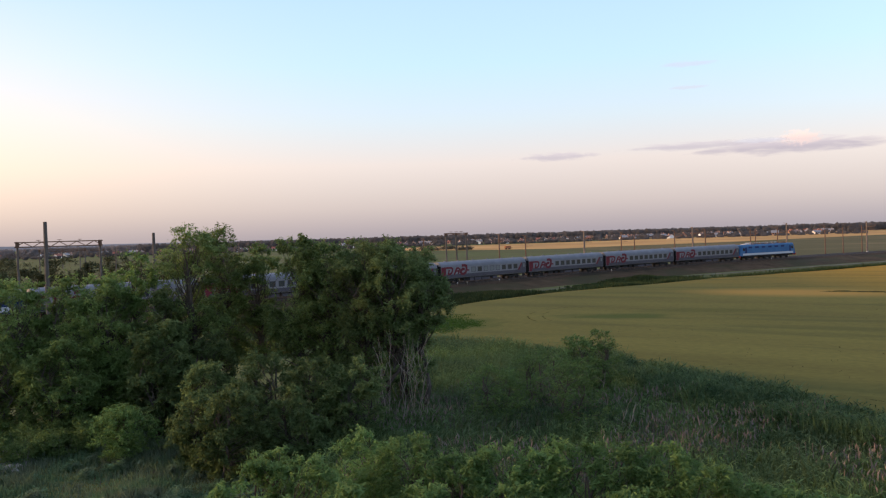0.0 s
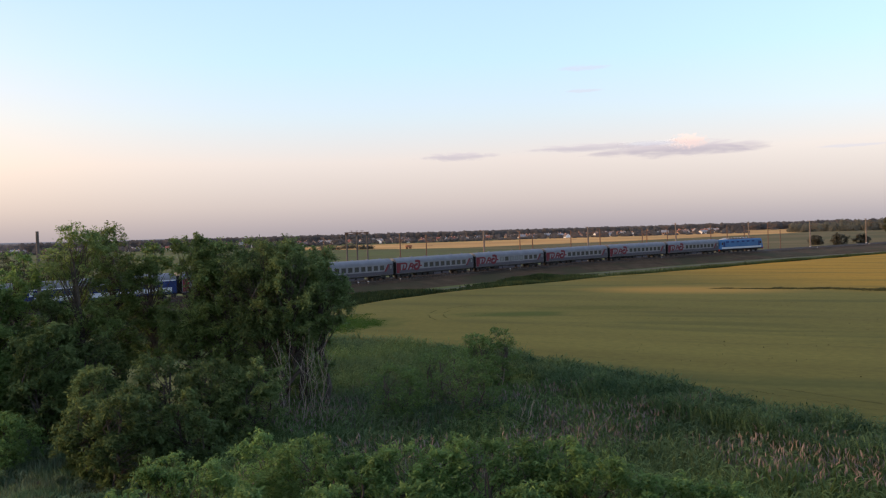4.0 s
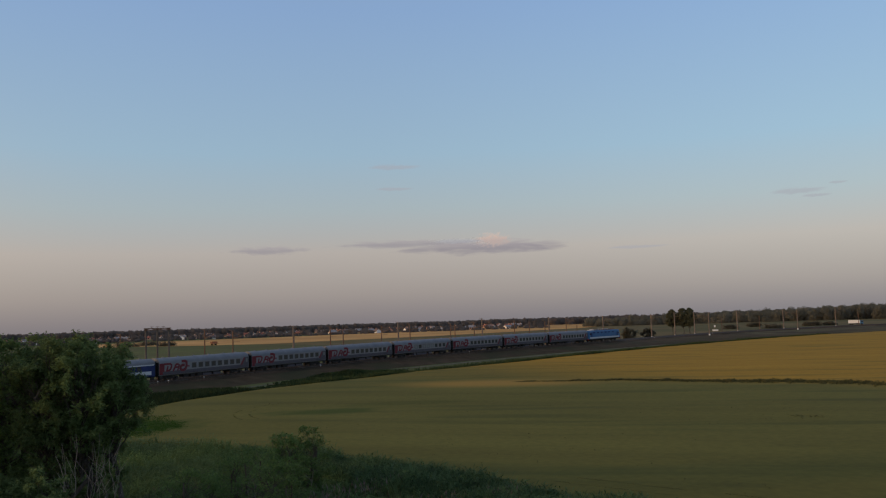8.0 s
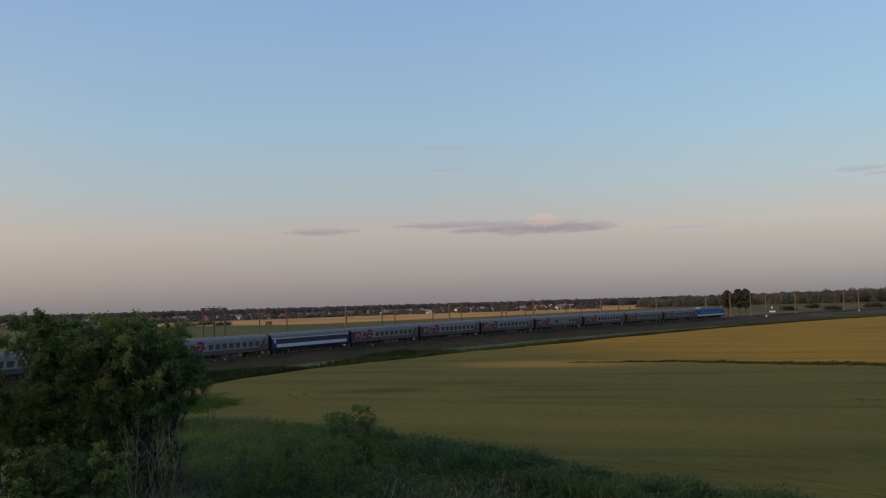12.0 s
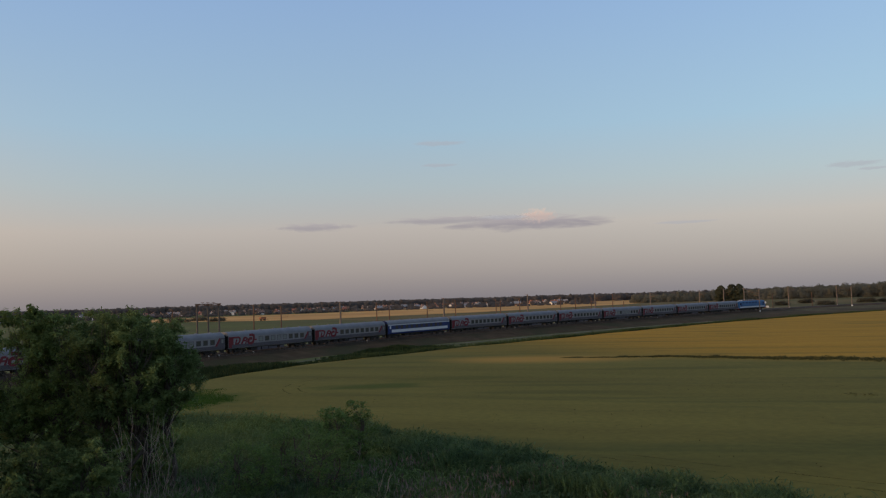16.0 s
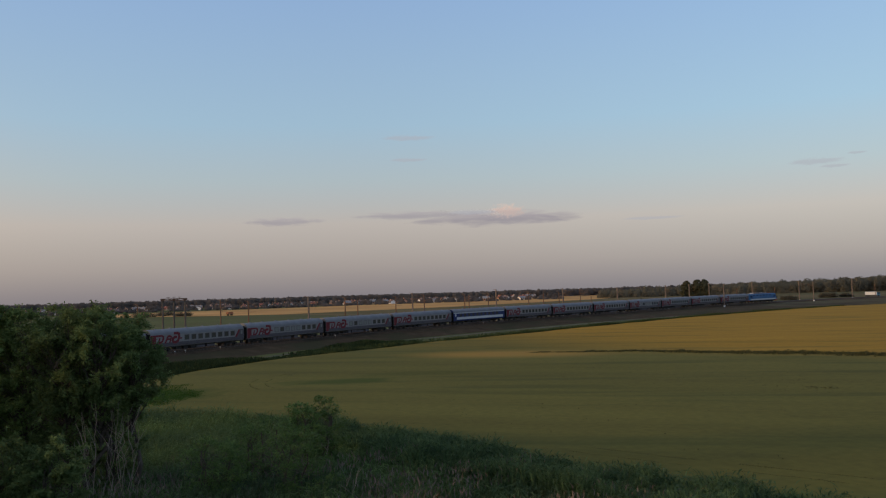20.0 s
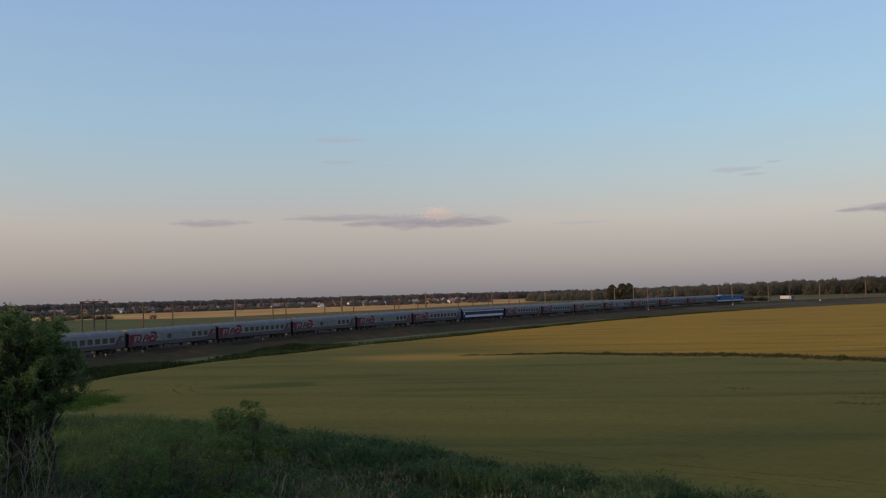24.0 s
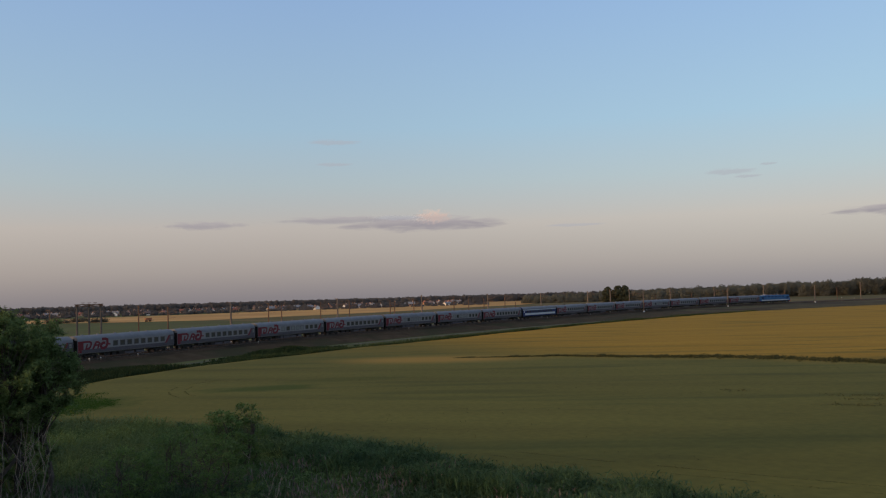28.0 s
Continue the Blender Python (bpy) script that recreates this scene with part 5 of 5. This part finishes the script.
M_GRASS = material("bank_grass", (0.098, 0.17, 0.088), (0.17, 0.24, 0.13), 0.5, 0.85, random_amount=0.4, translucent=0.35, spec=0.06, third=(0.13, 0.165, 0.105), third_scale=0.5)
M_STONE = material("grey_rubble", (0.22, 0.21, 0.2), (0.34, 0.33, 0.32), 3, 0.9, bump=0.4, random_amount=0.2)


def scatter():
    rng = np.random.default_rng(21)
    line = ((56, 128), (65, 122), (73, 117), (84, 102), (93, 89), (97, 77), (102, 60), (106, 40))
    u = np.cumsum([0] + [math.dist(line[i], line[i + 1]) for i in range(len(line) - 1)])
    pts, hts = [], []
    for _ in range(6200):
        q = rng.uniform(0.02, 1) * u[-1]
        x, y = np.interp(q, u, [p[0] for p in line]), np.interp(q, u, [p[1] for p in line])
        wide = 0.25 + 1.1 * min(1, q / 45)
        gap = 0.4 * noise.noise((q * 0.35, 0, 4)) + 0.75 * noise.noise((q * 1.3, 2, 4))
        if gap < -0.3:
            continue
        k = rng.normal(0, wide)
        pts.append((x + k * 0.8, y + k * 0.6, crop_top(x, y) - 0.08))
        hts.append((0.2 + 0.5 * max(0, gap)) * min(1, 0.4 + q / 30))
    tufts("weed_strip", pts, hts, M_WEED, "ragged strip of dark weeds across the crop", 0.09, "weeds", blades=4, seed=2)
    # loose weed patches further into the crop
    pts, hts = [], []
    for k in range(11):
        a, r, ln = rng.uniform(36, 56), rng.uniform(62, 150), rng.uniform(1.5, 5.0)
        cx, cy = polar(a, r)
        for _ in range(int(20 * ln)):
            q, w = rng.normal(0, ln * 0.5), rng.normal(0, 0.4)
            x, y = cx + q * 0.75 + w * 0.66, cy - q * 0.66 + w * 0.75
            if y > reed_edge_y(x) + 3:
                pts.append((x, y, crop_top(x, y)))
                hts.append(rng.uniform(0.02, 0.1))
    tufts("crop_weeds", pts, hts, M_WEED, "scattered dark weed patches in the crop", 0.06, "weeds", blades=3, seed=12)
    # single weeds and thin spots all over the near crop
    pts, hts = [], []
    for _ in range(520):
        x, y = polar(rng.uniform(8, 56), 42 + 78 * math.sqrt(rng.uniform(0, 1)))
        if y > reed_edge_y(x) + 3 and noise.noise((x * 0.06, y * 0.06, 11)) > -0.1:
            pts.append((x, y, crop_top(x, y)))
            hts.append(rng.uniform(0.02, 0.09))
    tufts("crop_weeds", pts, hts, M_WEED, "single small weeds scattered in the crop", 0.035, "weeds", blades=2, seed=33)
    # worn tyre marks where a tractor turned, and a pair along the reeds
    curve = [(21 + 10 * math.cos(radians(200 - 105 * q)), 101 + 13 * math.sin(radians(200 - 105 * q))) for q in np.linspace(0, 1, 900)]
    along = [(np.interp(q, (0, 1), (25.5, 40.0)), np.interp(q, (0, 0.26, 0.55, 1), (50.5, 43.6, 37.4, 27.5))) for q in np.linspace(0, 1, 750)]
    for mark, off, label in ((curve, -0.9, "thin weeds along a tyre mark in the crop"), (curve, 0.9, "thin weeds along a tyre mark in the crop"),
                             (along, 0.0, "dark wheel track through the crop"), (along, -1.7, "dark wheel track through the crop")):
        pts, hts = [], []
        for i, (x, y) in enumerate(mark):
            (xa, ya), (xb, yb) = mark[max(0, i - 1)], mark[min(len(mark) - 1, i + 1)]
            d = math.hypot(xb - xa, yb - ya)
            if noise.noise((x * 0.35, y * 0.35, 31)) < -0.2:
                continue
            x, y = x - (yb - ya) / d * off + rng.normal(0, 0.07), y + (xb - xa) / d * off + rng.normal(0, 0.07)
            if y > reed_edge_y(x) + 0.5:
                pts.append((x, y, crop_top(x, y)))
                hts.append(rng.uniform(0.006, 0.022))
        tufts("crop_weeds", pts, hts, M_WEED, label, 0.035, "weeds", seed=31)
    # tall grass and weeds between the line and the crop
    pts, hts = [], []
    for _ in range(13000):
        s = rng.uniform(-90, 40)
        o = rng.uniform(-crop_edge(s) + 0.5, -11.5 if s < -12 else -17)
        x, y, _, _ = track(s, o)
        dense = noise.noise((x * 0.05, y * 0.05, 9))
        if s > -12 and rng.uniform() < 0.7:
            continue
        pts.append((x, y, float(ground_height(np.array(x), np.array(y)))))
        hts.append((1.25 if o > -crop_edge(s) + 4 else 0.6) * (0.75 + 1.3 * dense) * (0.5 if o > -15 else 1.0) if s < -12 else 0.22)
    tufts("verge_weeds", pts, hts, M_THICKET, "dark green tall weeds beside the railway", 0.1, "weeds", blades=5, seed=3)
    pts, hts = [], []
    for _ in range(2600):
        s = rng.normal(24, 7.5)
        o = rng.uniform(-21, -14.8)
        x, y, _, _ = track(s, o)
        pts.append((x, y, float(ground_height(np.array(x), np.array(y)))))
        hts.append((1.15 + 0.9 * noise.noise((x * 0.2, y * 0.2, 1))) * max(0.35, 1 - abs(s - 24) / 26))
    tufts("verge_thicket", pts, hts, M_THICKET, "dense dark reedy thicket beside the path", 0.1, "weeds", blades=5, seed=4)
    # a thin dark fringe where the crop begins
    pts, hts = [], []
    for _ in range(15000):
        s = rng.uniform(0, 262)
        o = -crop_edge(s) + abs(rng.normal(0, 2.2)) + 0.3
        x, y, _, _ = track(s, o)
        pts.append((x, y, float(ground_height(np.array(x), np.array(y)))))
        hts.append(1.05 + 0.5 * noise.noise((x * 0.1, y * 0.1, 8)))
    tufts("crop_fringe", pts, hts, M_THICKET, "thin dark fringe of weeds along the crop", 0.09, "weeds", blades=3, seed=14)
    # green patch where the crop meets the reeds
    pts, hts = [], []
    for _ in range(2500):
        a, r = rng.uniform(-3.4, 2.6), rng.uniform(88, 108)
        x, y = polar(a, r)
        if abs(a) / 4 + abs(r - 97) / 14 + 0.7 * noise.noise((x * 0.2, y * 0.12, 3)) < rng.uniform(0.5, 1.0):
            pts.append((x, y, crop_top(x, y)))
            hts.append(rng.uniform(0.03, 0.1))
    tufts("green_patch", pts, hts, M_LUSH, "lush green grass patch at the crop corner", 0.05, "grass", blades=6, seed=5)
    # the bank's own grass
    pts, hts = [], []
    for _ in range(22000):
        a, r = rng.uniform(-34, 30), rng.uniform(14, 58)
        x, y = polar(a, r)
        pts.append((x, y, float(ground_height(np.array(x), np.array(y)))))
        hts.append(0.15 + (0.6 if a < -17 and r > 30 else 0.35) * max(0, noise.noise((x * 0.25, y * 0.25, 6)) + 0.3))
    tufts("bank_grass", pts, hts, M_GRASS, "uneven grass and herbs on the bank slope", 0.024, "grass", blades=9, seed=6)
    # broad-leaved herbs and a few dry stalks on the slope below the thicket
    cs, rs = [], []
    for _ in range(620):
        x, y = polar(rng.uniform(-34, -11), rng.uniform(24, 50))
        if noise.noise((x * 0.3, y * 0.3, 15)) > -0.15:
            d = rng.uniform(0.16, 0.42)
            cs.append((x, y, float(ground_height(np.array(x), np.array(y))) + d * rng.uniform(0.3, 1.0)))
            rs.append(d)
    v, f = leaf_cloud(cs, rs, 130000, 0.075, rng, 0.8, 0.2)
    tagged(new("herbs", array_mesh("herbs", v, f, M_GRASS)), "low broad-leaved herbs scattered over the bank slope", "herbs", kind="stuff")
    cs, rs = [], []
    for _ in range(300):
        x, y = polar(rng.uniform(-30, -23.2), rng.uniform(47.5, 53))
        d = rng.uniform(0.2, 0.5)
        cs.append((x, y, float(ground_height(np.array(x), np.array(y))) + rng.uniform(0.2, 1.5)))
        rs.append(d)
    v, f = leaf_cloud(cs, rs, 36000, 0.085, rng, 0.9, 0.3)
    tagged(new("tall_herbs", array_mesh("tall_herbs", v, f, M_LEAF_BANK)), "tall leafy green herbs before the thicket", "herbs", kind="stuff")
    pts = []
    for _ in range(70):
        x, y = polar(rng.normal(-25.8, 1.2), rng.uniform(47, 52))
        pts.append((x, y, float(ground_height(np.array(x), np.array(y)))))
    for _ in range(160):
        x, y = polar(rng.normal(-20.5, 3.0), rng.uniform(33, 43))
        pts.append((x, y, float(ground_height(np.array(x), np.array(y)))))
    tufts("dry_stalks", pts, [1.5] * 70 + [0.6] * 160, M_DRY, "pale dry stalks of last year's weeds", 0.007, "weeds", blades=2, seed=17)
    # grey rubble by the grass
    sh = Shape()
    for _ in range(260):
        a, r = -28.2 + rng.normal(0, 0.6), 49.5 + rng.normal(0, 1.0)
        x, y = polar(a, r)
        d = rng.uniform(0.15, 0.42)
        sh.box((x, y, float(ground_height(np.array(x), np.array(y))) + d * 0.3), (d * 1.3, d, d * 0.8), Euler(rng.uniform(0, 3, 3)).to_matrix().to_4x4(), taper=0.7)
    tagged(new("rubble", sh.mesh("rubble", M_STONE)), "small heap of grey rubble on the bank", "rubble", kind="stuff")


scatter()


# ---- portals, masts and small trackside things ----
def portal(az0, az1, r, el, depth, label, posts=(0.0, 1.0)):
    """A lattice beam on posts across the tracks."""
    (xa, ya), (xb, yb) = polar(az0, r), polar(az1, r)
    ob = tagged(new("track_portal"), label, "portal", "track portals")
    w = math.dist((xa, ya), (xb, yb))
    ob.matrix_basis = pose(xa, ya, 0, 0, 0, math.degrees(math.atan2(yb - ya, xb - xa)))
    top = EYE_Z + r * math.tan(radians(el))
    for q in posts:
        p = part("post", Shape().tube((q * w, 0, -0.3), (q * w, 0, top), 0.24, 0.19, n=8), M_MAST, ob)
        part("post_cap", Shape().box((q * w, 0, top - depth * 0.5), (0.7, 0.6, depth * 1.3)), M_RUST, p)
    beam = Shape()
    for y in (-0.35, 0.35):
        for z in (top, top - depth):
            beam.tube((-0.5, y, z), (w + 0.5, y, z), 0.14, n=4)
        n = max(4, int(w / 1.4))
        for i in range(n):
            x0, x1 = -0.5 + (w + 1) * i / n, -0.5 + (w + 1) * (i + 1) / n
            beam.tube((x0, y, top if i % 2 else top - depth), (x1, y, top - depth if i % 2 else top), 0.1, n=4)
    part("lattice_beam", beam, M_RUST, ob)
    for i in range(3):
        x = w * (0.25 + 0.25 * i)
        part("insulator_hanger", Shape().tube((x, 0, top), (x, 0, top + 0.4), 0.05, n=5).tube((x - 0.4, 0, top + 0.38), (x + 0.4, 0, top + 0.38), 0.05, n=5), M_RUST, ob)
    return ob


def mast(az, r, el, label, rad=0.24):
    x, y = polar(az, r)
    return catenary_pole("tall_mast", x, y, float(ground_height(np.array(x), np.array(y))), EYE_Z + r * math.tan(radians(el)), 0, label, M_MAST, arm=False, r=rad)


portal(-27.1, -22.4, 185, 0.34, 0.95, "rusty lattice portal on concrete posts over station tracks")
portal(-25.9, -23.3, 380, -0.15, 0.8, "rusty lattice portal on concrete posts, further off")
portal(-24.6, -22.2, 470, -0.2, 0.8, "rusty lattice portal on concrete posts, further off")
portal(0.2, 1.6, 205, 0.10, 0.35, "slim rusty portal on three weathered posts", posts=(0.0, 0.5, 1.0))
mast(-25.52, 112, 1.59, "tall grey concrete mast beside the station tracks", 0.28)
mast(-19.17, 128, 0.74, "tall grey concrete mast beside the station tracks", 0.26)


for az, r, el in ((-21.5, 240, -0.12), (-13.8, 280, -0.1), (-23.6, 300, -0.05), (-17.4, 320, -0.1), (-29.3, 260, 0.1)):
    mast(az, r, el, "slim grey concrete pole in the station yard", 0.17)


def marker(s, off, h=0.45):
    x, y, rz, hd = track(s, off)
    ob = tagged(new("marker_post"), "small white trackside marker post", "marker post", "trackside markers")
    ob.matrix_basis = pose(x, y, rz - 0.3, 0, 0, math.degrees(hd))
    part("stem", Shape().box((0, 0, h * 0.4), (0.12, 0.12, h * 0.8 + 0.4)), M_CONCRETE, ob)
    part("head", Shape().box((0, 0, h), (0.2, 0.13, 0.17), taper=0.8), M_WHITE, ob)


for az, off in ((11.37, -2.1), (0.91, -2.1), (1.57, -2.1), (3.78, -2.1), (21.5, -2.1), (33.9, -2.1), (-9.2, -2.1), (37.6, -2.1), (31.0, -2.1)):
    marker(at_azimuth(az, off), off)
for az, tall in ((49.45, 1.7), (50.15, 1.2)):
    marker(at_azimuth(az, -4.6), -4.6, tall)


def parked_truck(az, r):
    x, y = polar(az, r)
    ob = tagged(new("box_truck"), "parked white box truck with a blue cab", "truck")
    ob.matrix_basis = pose(x, y, 1.1, 0, 0, -az)
    part("cargo_box", Shape().box((-1.5, 0, 1.95), (6.2, 2.2, 1.9)), M_WHITE, ob, "white cargo box")
    cab = part("cab", Shape().extrude([(-1.1, 0.5), (-1.1, 2.5), (1.1, 2.5), (1.1, 0.5)], 1.65, 3.5), M_BLUE, ob, "blue cab")
    part("side_window", Shape().box((2.8, -1.12, 1.95), (1.1, 0.06, 0.7)), M_GLASS, cab)
    part("chassis", Shape().box((-0.6, 0, 0.7), (7.8, 1.2, 0.3)), M_UNDER, ob)
    for wx in (-3.6, -2.5, 2.6):
        for wy in (-1.0, 1.0):
            part("wheel", Shape().tube((wx, wy - 0.15, 0.48), (wx, wy + 0.15, 0.48), 0.48, n=14), M_UNDER, ob)


parked_truck(46.1, 560)

def farm_trailer(az, r):
    x, y = polar(az, r)
    ob = tagged(new("farm_trailer"), "small faded orange farm trailer standing at the field edge", "trailer")
    ob.matrix_basis = pose(x, y, float(ground_height(np.array(x), np.array(y))), 0, 0, 25 - az)
    tub = Shape()
    for cy, sy in ((-1.05, 0.1), (1.05, 0.1)):
        tub.box((0, cy, 1.75), (4.0, sy, 1.2))
    for cx in (-1.95, 1.95):
        tub.box((cx, 0, 1.75), (0.1, 2.0, 1.2))
    tub.box((0, 0, 1.14), (4.0, 2.2, 0.1))
    part("tub", tub, material("faded_orange_paint", (0.26, 0.105, 0.06), (0.34, 0.14, 0.08), 1.5, 0.7, spec=0.2), ob, "faded orange tub")
    part("load", Shape().box((0, 0, 2.2), (3.7, 1.9, 0.7), taper=0.6), M_STRAW, ob, "heaped straw load")
    part("drawbar", Shape().box((2.8, 0, 0.9), (1.8, 0.2, 0.14)), M_UNDER, ob)
    for wx in (-1.2, 1.2):
        for wy in (-0.95, 0.95):
            part("wheel", Shape().tube((wx, wy - 0.14, 0.5), (wx, wy + 0.14, 0.5), 0.5, n=14), M_UNDER, ob)


farm_trailer(4.42, 566)


def relay_cabinet(az, r):
    """A white cabinet with a sign post beside it."""
    x, y = polar(az, r)
    ob = tagged(new("relay_cabinet"), "white relay cabinet with a small sign post beyond the railway", "cabinet")
    ob.matrix_basis = pose(x, y, float(ground_height(np.array(x), np.array(y))), 0, 0, -az)
    part("plinth", Shape().box((0, 0, 0.05), (3.3, 0.9, 0.34)), M_CONCRETE, ob)
    part("body", Shape().box((0, 0, 0.65), (3.1, 0.8, 0.9)), M_WHITE, ob, "white painted cabinet body")
    part("roof_sheet", Shape().box((0, 0, 1.13), (3.3, 0.95, 0.06)), M_CONCRETE, ob)
    part("sign_post", Shape().tube((-0.2, 0.7, -0.2), (-0.2, 0.7, 3.4), 0.07, n=6), M_CONCRETE, ob)
    part("sign_board", Shape().box((-0.2, 0.6, 2.9), (0.8, 0.05, 1.0)), M_WHITE, ob, "plain white sign board")


relay_cabinet(37.78, 490)

# ---- clouds, far off ----
def cloud_material(name, scale, colour, top, seed, dense=0.85):
    m = bpy.data.materials.new(name)
    m.use_nodes = True
    nt = m.node_tree
    n, l = nt.nodes, nt.links
    n.clear()
    out, mix, tr, em = n.new("ShaderNodeOutputMaterial"), n.new("ShaderNodeMixShader"), n.new("ShaderNodeBsdfTransparent"), n.new("ShaderNodeEmission")
    tc = n.new("ShaderNodeTexCoord")
    mp = n.new("ShaderNodeMapping")
    mp.inputs["Scale"].default_value, mp.inputs["Location"].default_value = (3.0, 1, 1.2), (seed, 0, seed)
    l.new(tc.outputs["Generated"], mp.inputs[0])
    no = n.new("ShaderNodeTexNoise")
    no.inputs["Scale"].default_value, no.inputs["Detail"].default_value, no.inputs["Distortion"].default_value = scale, 7, 0.4
    l.new(mp.outputs[0], no.inputs["Vector"])
    sep = n.new("ShaderNodeSeparateXYZ")
    l.new(tc.outputs["Generated"], sep.inputs[0])

    def hump(sock, power):
        a = n.new("ShaderNodeMath")
        a.operation = "MULTIPLY_ADD"
        a.inputs[1].default_value, a.inputs[2].default_value = 2, -1
        l.new(sock, a.inputs[0])
        b = n.new("ShaderNodeMath")
        b.operation = "ABSOLUTE"
        l.new(a.outputs[0], b.inputs[0])
        c = n.new("ShaderNodeMath")
        c.operation = "POWER"
        c.inputs[1].default_value = power
        l.new(b.outputs[0], c.inputs[0])
        return c.outputs[0]

    s = n.new("ShaderNodeMath")
    l.new(hump(sep.outputs["X"], 2.0), s.inputs[0])
    l.new(hump(sep.outputs["Z"], 1.6), s.inputs[1])
    d = n.new("ShaderNodeMath")
    d.operation = "MULTIPLY_ADD"
    d.inputs[1].default_value = -0.62
    l.new(s.outputs[0], d.inputs[0])
    l.new(no.outputs["Fac"], d.inputs[2])
    mr = n.new("ShaderNodeMapRange")
    mr.interpolation_type = "SMOOTHSTEP"
    mr.inputs["From Min"].default_value, mr.inputs["From Max"].default_value = -0.02, 0.52
    mr.inputs["To Max"].default_value = dense
    l.new(d.outputs[0], mr.inputs["Value"])
    ramp = n.new("ShaderNodeValToRGB")
    ramp.color_ramp.elements[0].position, ramp.color_ramp.elements[1].position = 0.45, 0.85
    ramp.color_ramp.elements[0].color, ramp.color_ramp.elements[1].color = (*colour, 1), (*top, 1)
    l.new(sep.outputs["Z"], ramp.inputs[0])
    l.new(ramp.outputs["Color"], em.inputs["Color"])
    l.new(mr.outputs[0], mix.inputs[0])
    l.new(tr.outputs[0], mix.inputs[1])
    l.new(em.outputs[0], mix.inputs[2])
    l.new(mix.outputs[0], out.inputs["Surface"])
    return m


def cloud(az, el, width, height, mat, label):
    r = 4300
    x, y = polar(az, r)
    w, h = r * math.tan(radians(width)) / 2, r * math.tan(radians(height)) / 2
    sh = Shape().add([(-w, 0, -h), (w, 0, -h), (w, 40, h), (-w, 40, h)], [(0, 1, 2, 3)])
    ob = part("cloud", sh, mat)
    ob.matrix_basis = pose(x, y, EYE_Z + r * math.tan(radians(el)), 0, 0, -az)
    ob.visible_shadow = False
    return tagged(ob, label, "cloud", kind="structure")


MC = cloud_material("mauve_cloud", 2.6, (0.315, 0.29, 0.325), (0.44, 0.395, 0.415), 1.3)
MC2 = cloud_material("mauve_wisp", 2.4, (0.34, 0.315, 0.35), (0.44, 0.40, 0.42), 4.1, 0.7)
MC3 = cloud_material("sunlit_cloud_top", 4.5, (0.55, 0.44, 0.41), (0.76, 0.57, 0.475), 7.7, 0.95)
MC4 = cloud_material("pink_wisp", 2.0, (0.42, 0.43, 0.48), (0.44, 0.44, 0.49), 9.2, 0.5)
cloud(22.7, 5.0, 14.5, 1.35, MC, "flat grey mauve cloud low in the sky")
cloud(16.9, 5.38, 11.5, 0.8, MC2, "thin trailing streak of mauve cloud")
cloud(23.35, 5.48, 3.2, 1.35, MC3, "small sunlit peach cloud top")
cloud(21.0, 5.5, 4.5, 0.6, MC4, "faint peach cloud edge")
cloud(7.9, 5.1, 6.8, 0.85, MC2, "thin mauve cloud streak")
cloud(43.2, 7.58, 4.0, 0.7, MC4, "faint mauve wisp of cloud")
cloud(44.3, 7.2, 2.2, 0.4, MC4, "faint mauve wisp of cloud")
cloud(45.6, 7.9, 1.4, 0.35, MC4, "faint mauve wisp of cloud")
cloud(33.0, 4.6, 5.0, 0.4, MC4, "faint mauve wisp of cloud")
cloud(53.5, 4.55, 11.0, 1.0, MC, "flat mauve cloud low in the sky")
cloud(16.6, 10.7, 4.5, 0.7, MC4, "very faint pinkish wisp of cloud")
cloud(16.6, 9.2, 3.2, 0.5, MC4, "very faint pinkish wisp of cloud")


# ---- what moves ----
def motions():
    for thing, back in TRAIN:
        walk(thing, [(t, on_line(head_at(t) - back)) for t in [k * 1.0 for k in range(29)]])


motions()
